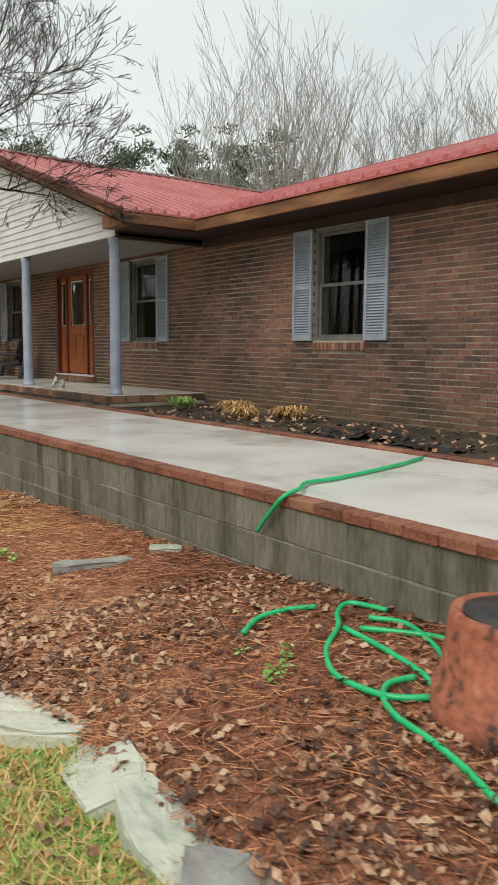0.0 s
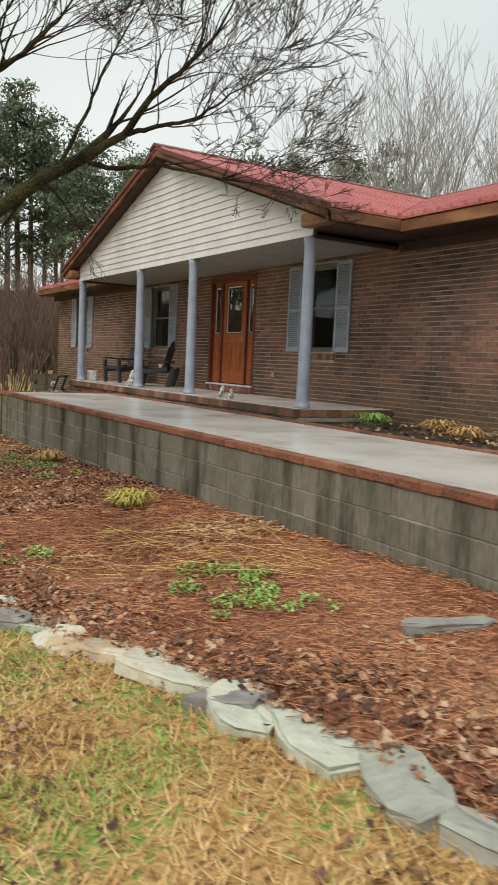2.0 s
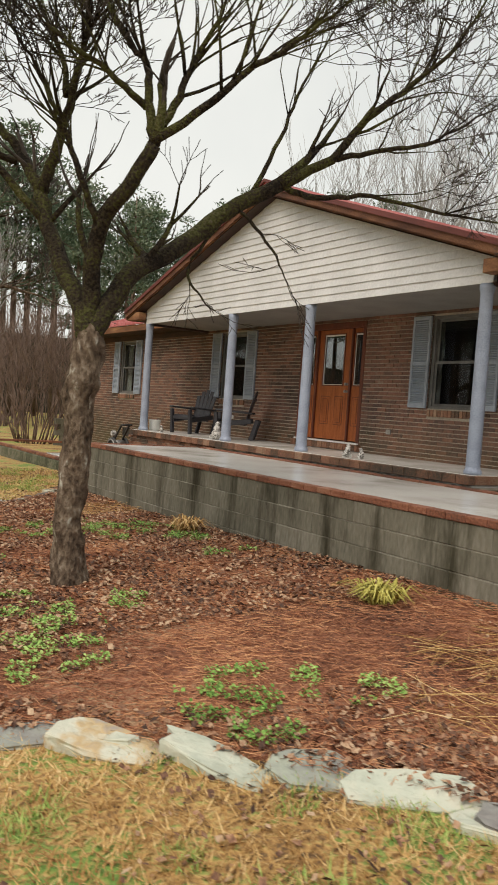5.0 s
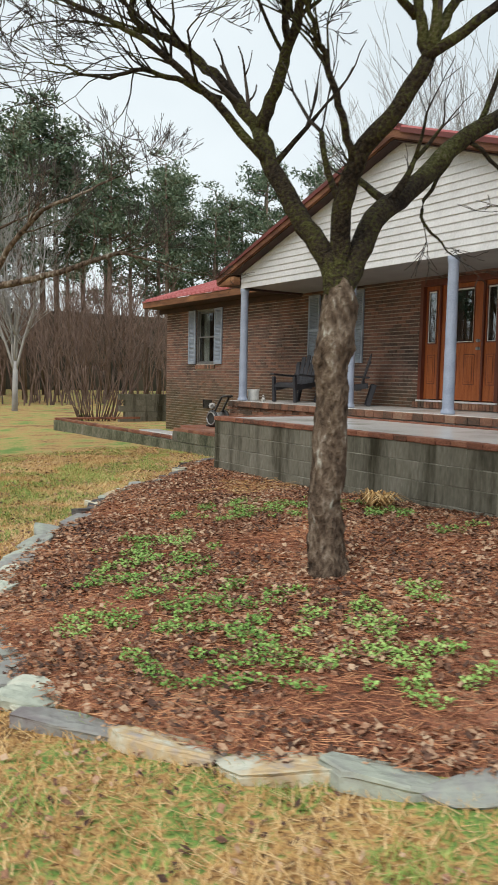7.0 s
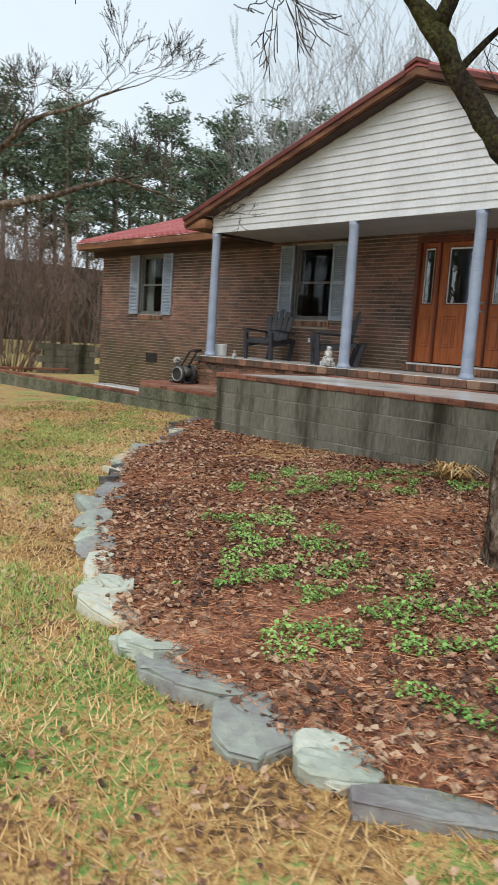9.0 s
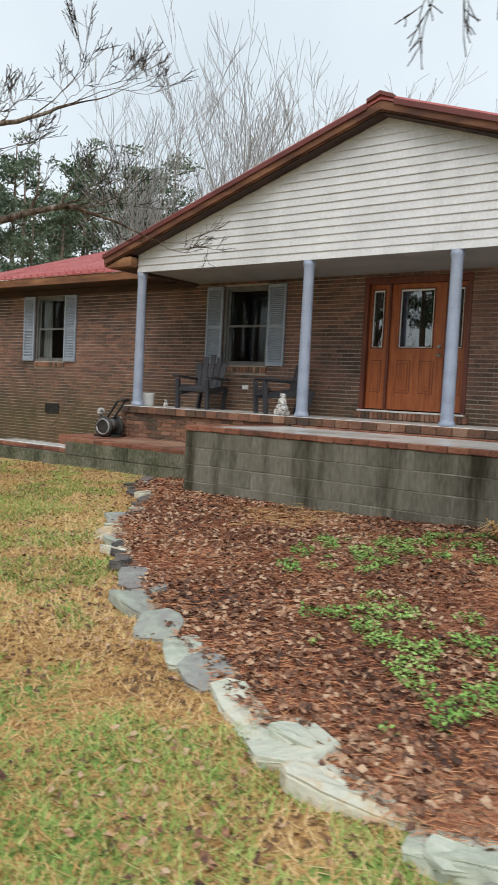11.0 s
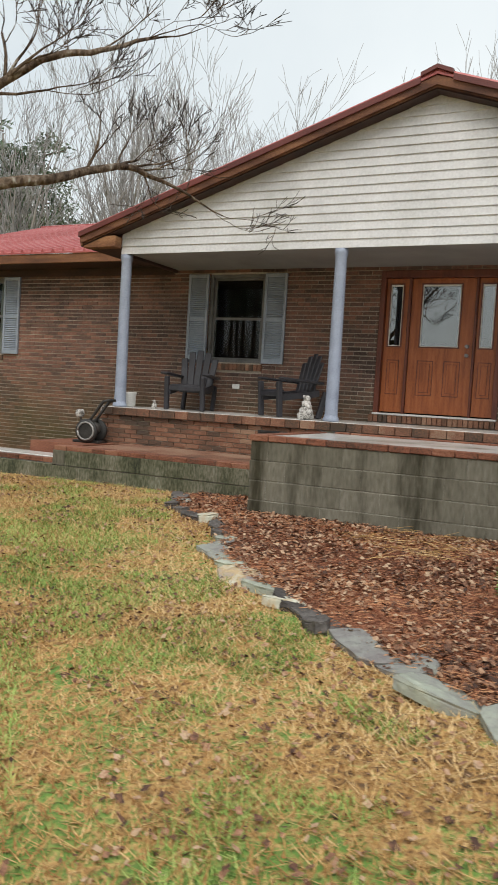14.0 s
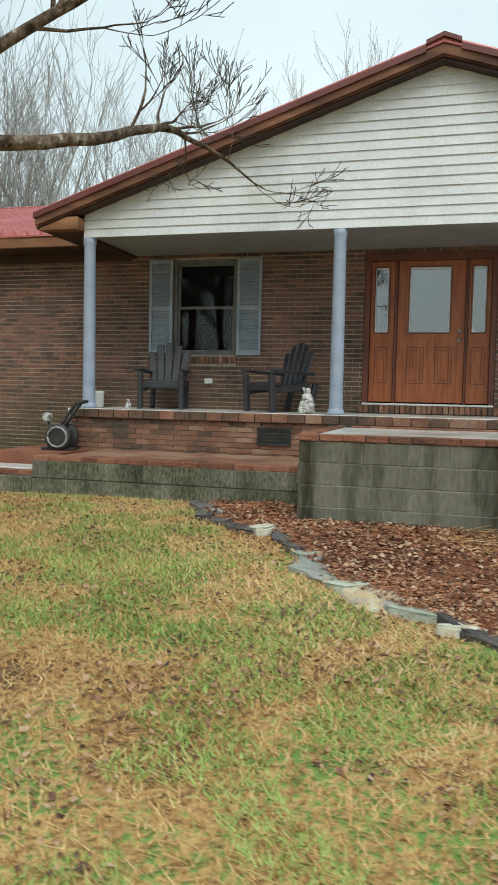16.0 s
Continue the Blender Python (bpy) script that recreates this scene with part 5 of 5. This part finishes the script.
hv, hf = [], []
over = [(4.55, 3.8, 0.695), (4.06, 3.63, 0.695), (3.38, 3.47, 0.695), (3.05, 3.42, 0.7), (2.8, 3.2, 0.72), (2.665, 3.18, 0.69), (2.66, 3.33, 0.54), (2.66, 3.4, 0.46)]
for ctrl in (over,):
    a, b = hose_line(ctrl, "")
    put_h = put("garden_hose", mesh_of("garden_hose", a, b, True), HOSE)
    tagged(put_h, "bright green garden hose draped over the wall", "hose")
for line, words in (
        (((2.65, 2.37), (2.59, 2.56), (2.46, 2.51), (2.34, 2.38), (2.14, 2.24), (2.01, 2.06), (2.0, 1.89), (2.04, 1.76), (2.14, 1.67)), "bright green garden hose looped loosely on the bed"),
        (((2.35, 2.35), (2.32, 2.08), (2.27, 1.84), (2.22, 1.73)), "bright green loop of garden hose by the pot"),
        (((2.52, 2.36), (2.59, 2.2), (2.51, 1.98), (2.4, 1.8)), "bright green loop of garden hose by the pot"),
        (((2.4, 2.3), (2.5, 2.15), (2.58, 2.0), (2.6, 1.85)), "bright green loop of garden hose by the pot"),
        (((2.22, 1.82), (2.11, 1.85), (2.01, 1.79), (1.94, 1.66), (1.91, 1.49), (1.86, 1.31), (1.79, 1.14), (1.7, 0.9)), "bright green garden hose trailing across the bed"),
        (((1.98, 2.62), (2.15, 2.72), (2.32, 2.71), (2.44, 2.64)), "short curved end of green garden hose")):
    a, b = hose_line(on_bed(*line), "")
    tagged(put("garden_hose", mesh_of("garden_hose", a, b, True), HOSE), words, "hose")


# ---- ground cover, nearest first ----
def scatter(name, points, shape, material, label, category, seed, size, lean=0.6, lift=0.0, flat=False, parent=None):
    """Many small blades or leaves as one mesh. shape: 'blade', 'leaf' or 'needle'."""
    g = np.random.default_rng(seed)
    n = len(points)
    p = np.array(points)
    s = g.uniform(size[0], size[1], n)[:, None]
    w = g.uniform(0, 2 * math.pi, n)
    out = np.stack([np.cos(w), np.sin(w), np.zeros(n)], 1)
    side = np.stack([-np.sin(w), np.cos(w), np.zeros(n)], 1)
    upv = np.array([[0, 0, 1.0]])
    if shape == "blade":
        tip = p + (out * g.uniform(0.1, lean, n)[:, None] + upv) * s
        v = np.stack([p - side * 0.004, p + side * 0.004, tip], 1).reshape(-1, 3)
        f = np.arange(3 * n).reshape(-1, 3)
    elif shape == "needle":
        d = out + upv * g.uniform(-0.15, 0.3, n)[:, None]
        a, b = p - d * s / 2, p + d * s / 2
        a[:, 2] = np.maximum(a[:, 2], p[:, 2])
        b[:, 2] = np.maximum(b[:, 2], p[:, 2])
        h = side * 0.0013 + upv * 0.001
        v = np.stack([a - h, a + h, b + h, b - h], 1).reshape(-1, 3)
        f = np.arange(4 * n).reshape(-1, 4)
    else:
        nrm = side * g.uniform(-0.5, 0.5, n)[:, None] * (0.3 if flat else 1) + upv
        wd = side * g.uniform(0.22, 0.42, n)[:, None] + upv * g.uniform(-0.25, 0.3, n)[:, None]
        tilt = out + upv * g.uniform(-0.1, 0.45, n)[:, None]
        c = p + upv * 0.006
        q = [c - tilt * s * 0.5, c + wd * s, c + tilt * s * 0.5 + upv * s * 0.12, c - wd * s + upv * s * 0.18]
        for k in q:
            k[:, 2] = np.maximum(k[:, 2], p[:, 2])
        v = np.stack(q, 1).reshape(-1, 3)
        i = np.arange(n)[:, None] * 4
        f = np.concatenate([i + np.array([[0, 1, 2]]), i + np.array([[0, 2, 3]])])
    me = mesh_of(name, v.tolist(), f.tolist())
    o = put(name, me, material, parent)
    return tagged(o, label, category, kind="stuff")


g = random.Random(77)


def bed_top(x, y):
    return ground_z(x, y) + 0.035 + 0.018 * noise.noise((x * 2.2, y * 2.2, 0)) + 0.012 * noise.noise((x * 9, y * 9, 3))


def fill(count, ok, x0, x1, y0, y1, top, lift=0.0):
    out = []
    while len(out) < count:
        x, y = g.uniform(x0, x1), g.uniform(y0, y1)
        if ok(x, y):
            out.append((x, y, top(x, y) + g.uniform(0, lift)))
    return out


def near(points, radius):
    return lambda x, y: any((x - a) ** 2 + (y - b) ** 2 < (radius * k * (0.75 + 0.5 * noise.noise((x * 3, y * 3, 7)))) ** 2 for a, b, k in points)


lawn = lambda x, y: not in_bed(x, y) and x < 3.6 and not (x > 2.6 and y < 16.1)
patch = lambda x, y: lawn(x, y) and noise.noise((x * 0.6, y * 0.6, 4)) + 1.1 * noise.noise((x * 2.2, y * 2.2, 9)) > 0.16
scatter("dry_grass", fill(230000, lawn, -5.5, 3.6, 0.5, 20.5, ground_z), "blade", BLADE, "matted tan dormant grass", "grass", 1, (0.015, 0.05), 3.0)
scatter("green_grass", fill(110000, patch, -5.5, 3.6, 0.5, 20.5, ground_z), "blade", GREENBLADE, "green tufts of winter grass", "grass", 2, (0.018, 0.05), 2.2)
scatter("fallen_leaf", fill(20000, lambda x, y: lawn(x, y) and noise.noise((x * 1.4, y * 1.4, 21)) > -0.12, -5.5, 3.6, 0.5, 20.5, ground_z, 0.025), "leaf", LEAF, "brown leaves scattered on the lawn", "leaves", 3, (0.018, 0.05))
scatter("fallen_leaf", fill(30000, lambda x, y: in_bed(x, y) and g.random() < 0.45 + 1.1 * noise.noise((x * 1.1, y * 1.1, 15)) + (0.35 if y > 8.6 or y < 3.5 or x - float(np.interp(y, EDGE_Y, EDGE_X)) < 0.5 else -0.5), -2.3, 3.7, 0.4, 17.2, bed_top, 0.02), "leaf", LEAF, "brown dead leaves heaped over the bed", "leaves", 4, (0.022, 0.056))
scatter("pine_straw", fill(95000, in_bed, -2.3, 3.7, 0.4, 17.2, bed_top, 0.015), "needle", STRAW, "reddish fallen pine needles covering the bed", "pine straw", 5, (0.05, 0.12))
WEEDS = [(1.64, 12.1, 0.5), (-0.49, 9.2, 0.7), (-0.51, 8.4, 0.45), (0.17, 7.25, 0.6), (0.64, 7.0, 0.3), (0.38, 9.4, 0.3), (1.5, 5.65, 0.45), (1.5, 5.15, 0.5), (-0.42, 11.5, 0.7), (-0.82, 10.0, 0.8), (-1.4, 10.1, 0.5), (-1.15, 9.3, 0.7), (-0.9, 8.7, 0.5),
         (1.3, 12.9, 0.8), (1.9, 12.4, 0.6), (2.1, 11.6, 0.4), (-0.2, 12.1, 0.5), (-0.55, 11.3, 0.7), (-0.92, 11.0, 0.6), (0.63, 13.0, 0.4), (1.85, 2.3, 0.22), (2.1, 10.6, 0.35)]
scatter("weeds", fill(17000, lambda x, y: in_bed(x, y) and near(WEEDS, 0.95)(x, y) and noise.noise((x * 4.5, y * 4.5, 2)) > 0.04, -2.3, 2.7, 0.4, 16.5, bed_top, 0.05), "leaf", WEED, "low green chickweed in the bed", "weeds", 6, (0.013, 0.032))
scatter("dry_stalks", fill(900, lambda x, y: in_bed(x, y) and near([(1.9, 6.8, 1.2), (1.6, 6.4, 1.0), (2.2, 14.2, 1.0), (2.0, 5.9, 0.9), (1.0, 6.6, 0.6)], 0.7)(x, y), 0.5, 2.7, 4, 15.5, bed_top, 0.04), "needle", BLADE, "pale broken dry stalks lying on the bed", "dead stalks", 11, (0.15, 0.5))
for cx, cy, mt, lb in ((6.45, 8.9, BLADE, "dry tan tuft against the house wall"), (6.4, 7.6, BLADE, "dry tan tuft against the house wall"), (5.9, 7.9, BLADE, "dry tan tuft against the house wall"), (6.3, 10.0, WEED, "green tuft beside the porch"), (2.05, 8.4, YELLOW, "yellow-green strappy plant wilting in the bed"), (2.35, 12.0, BLADE, "dry tan strappy plant by the wall")):
    pts = [(cx + g.gauss(0, 0.06), cy + g.gauss(0, 0.06), (bed_top(cx, cy) - 0.01 if cx < 3 else 0.61)) for k in range(160)]
    vs, fs = [], []
    for p in pts:
        w, l_ = g.uniform(0, 6.28), g.uniform(0.15, 0.32)
        o, sd = Vector((math.cos(w), math.sin(w), 0)), Vector((-math.sin(w), math.cos(w), 0)) * 0.009
        q = [Vector(p), Vector(p) + o * l_ * 0.45 + Vector((0, 0, l_ * 0.55)), Vector(p) + o * l_ + Vector((0, 0, l_ * 0.3))]
        n = len(vs)
        vs += [q[0] - sd, q[0] + sd, q[1] + sd, q[1] - sd, q[2]]
        fs += [(n, n + 1, n + 2, n + 3), (n + 3, n + 2, n + 4)]
    tagged(put("strappy_plant", mesh_of("strappy_plant", vs, fs), mt), lb, "plant")

# leftover black sheeting in the soil by the wall
for k in range(5):
    cx, cy = 5.3 + g.uniform(-0.15, 0.35), 4.1 + 0.42 * k
    o = put("plastic_sheet", grid_mesh("plastic_sheet", [cx + 0.05 * i for i in range(9)], [cy + 0.05 * j for j in range(9)], lambda x, y: 0.645 + 0.06 * noise.noise((x * 7, y * 7, 5))), BLACK)
    tagged(o, "crumpled black plastic sheeting lying on the soil", "plastic sheet", "sheeting by the wall")
scatter("fallen_leaf", [(g.uniform(5.0, 6.6), g.uniform(3.2, 9.5), 0.66) for k in range(500)], "leaf", LEAF, "pale dead leaves blown against the house", "leaves", 12, (0.04, 0.09))

# low grey wall past the end of the house
far = thing("garden_wall", (8.4, 30.6, -0.35), "low grey concrete block wall behind the shrub", "garden wall")
for k in range(5):
    for i in range(5):
        o = put("block", BLOCKS[(i + k) % 5], BLOCK, far)
        o.matrix_basis = pose(-0.9 + 0.4 * i + 0.2 * (k % 2), 0, 0.1 + 0.2 * k, 0, 0, 90)
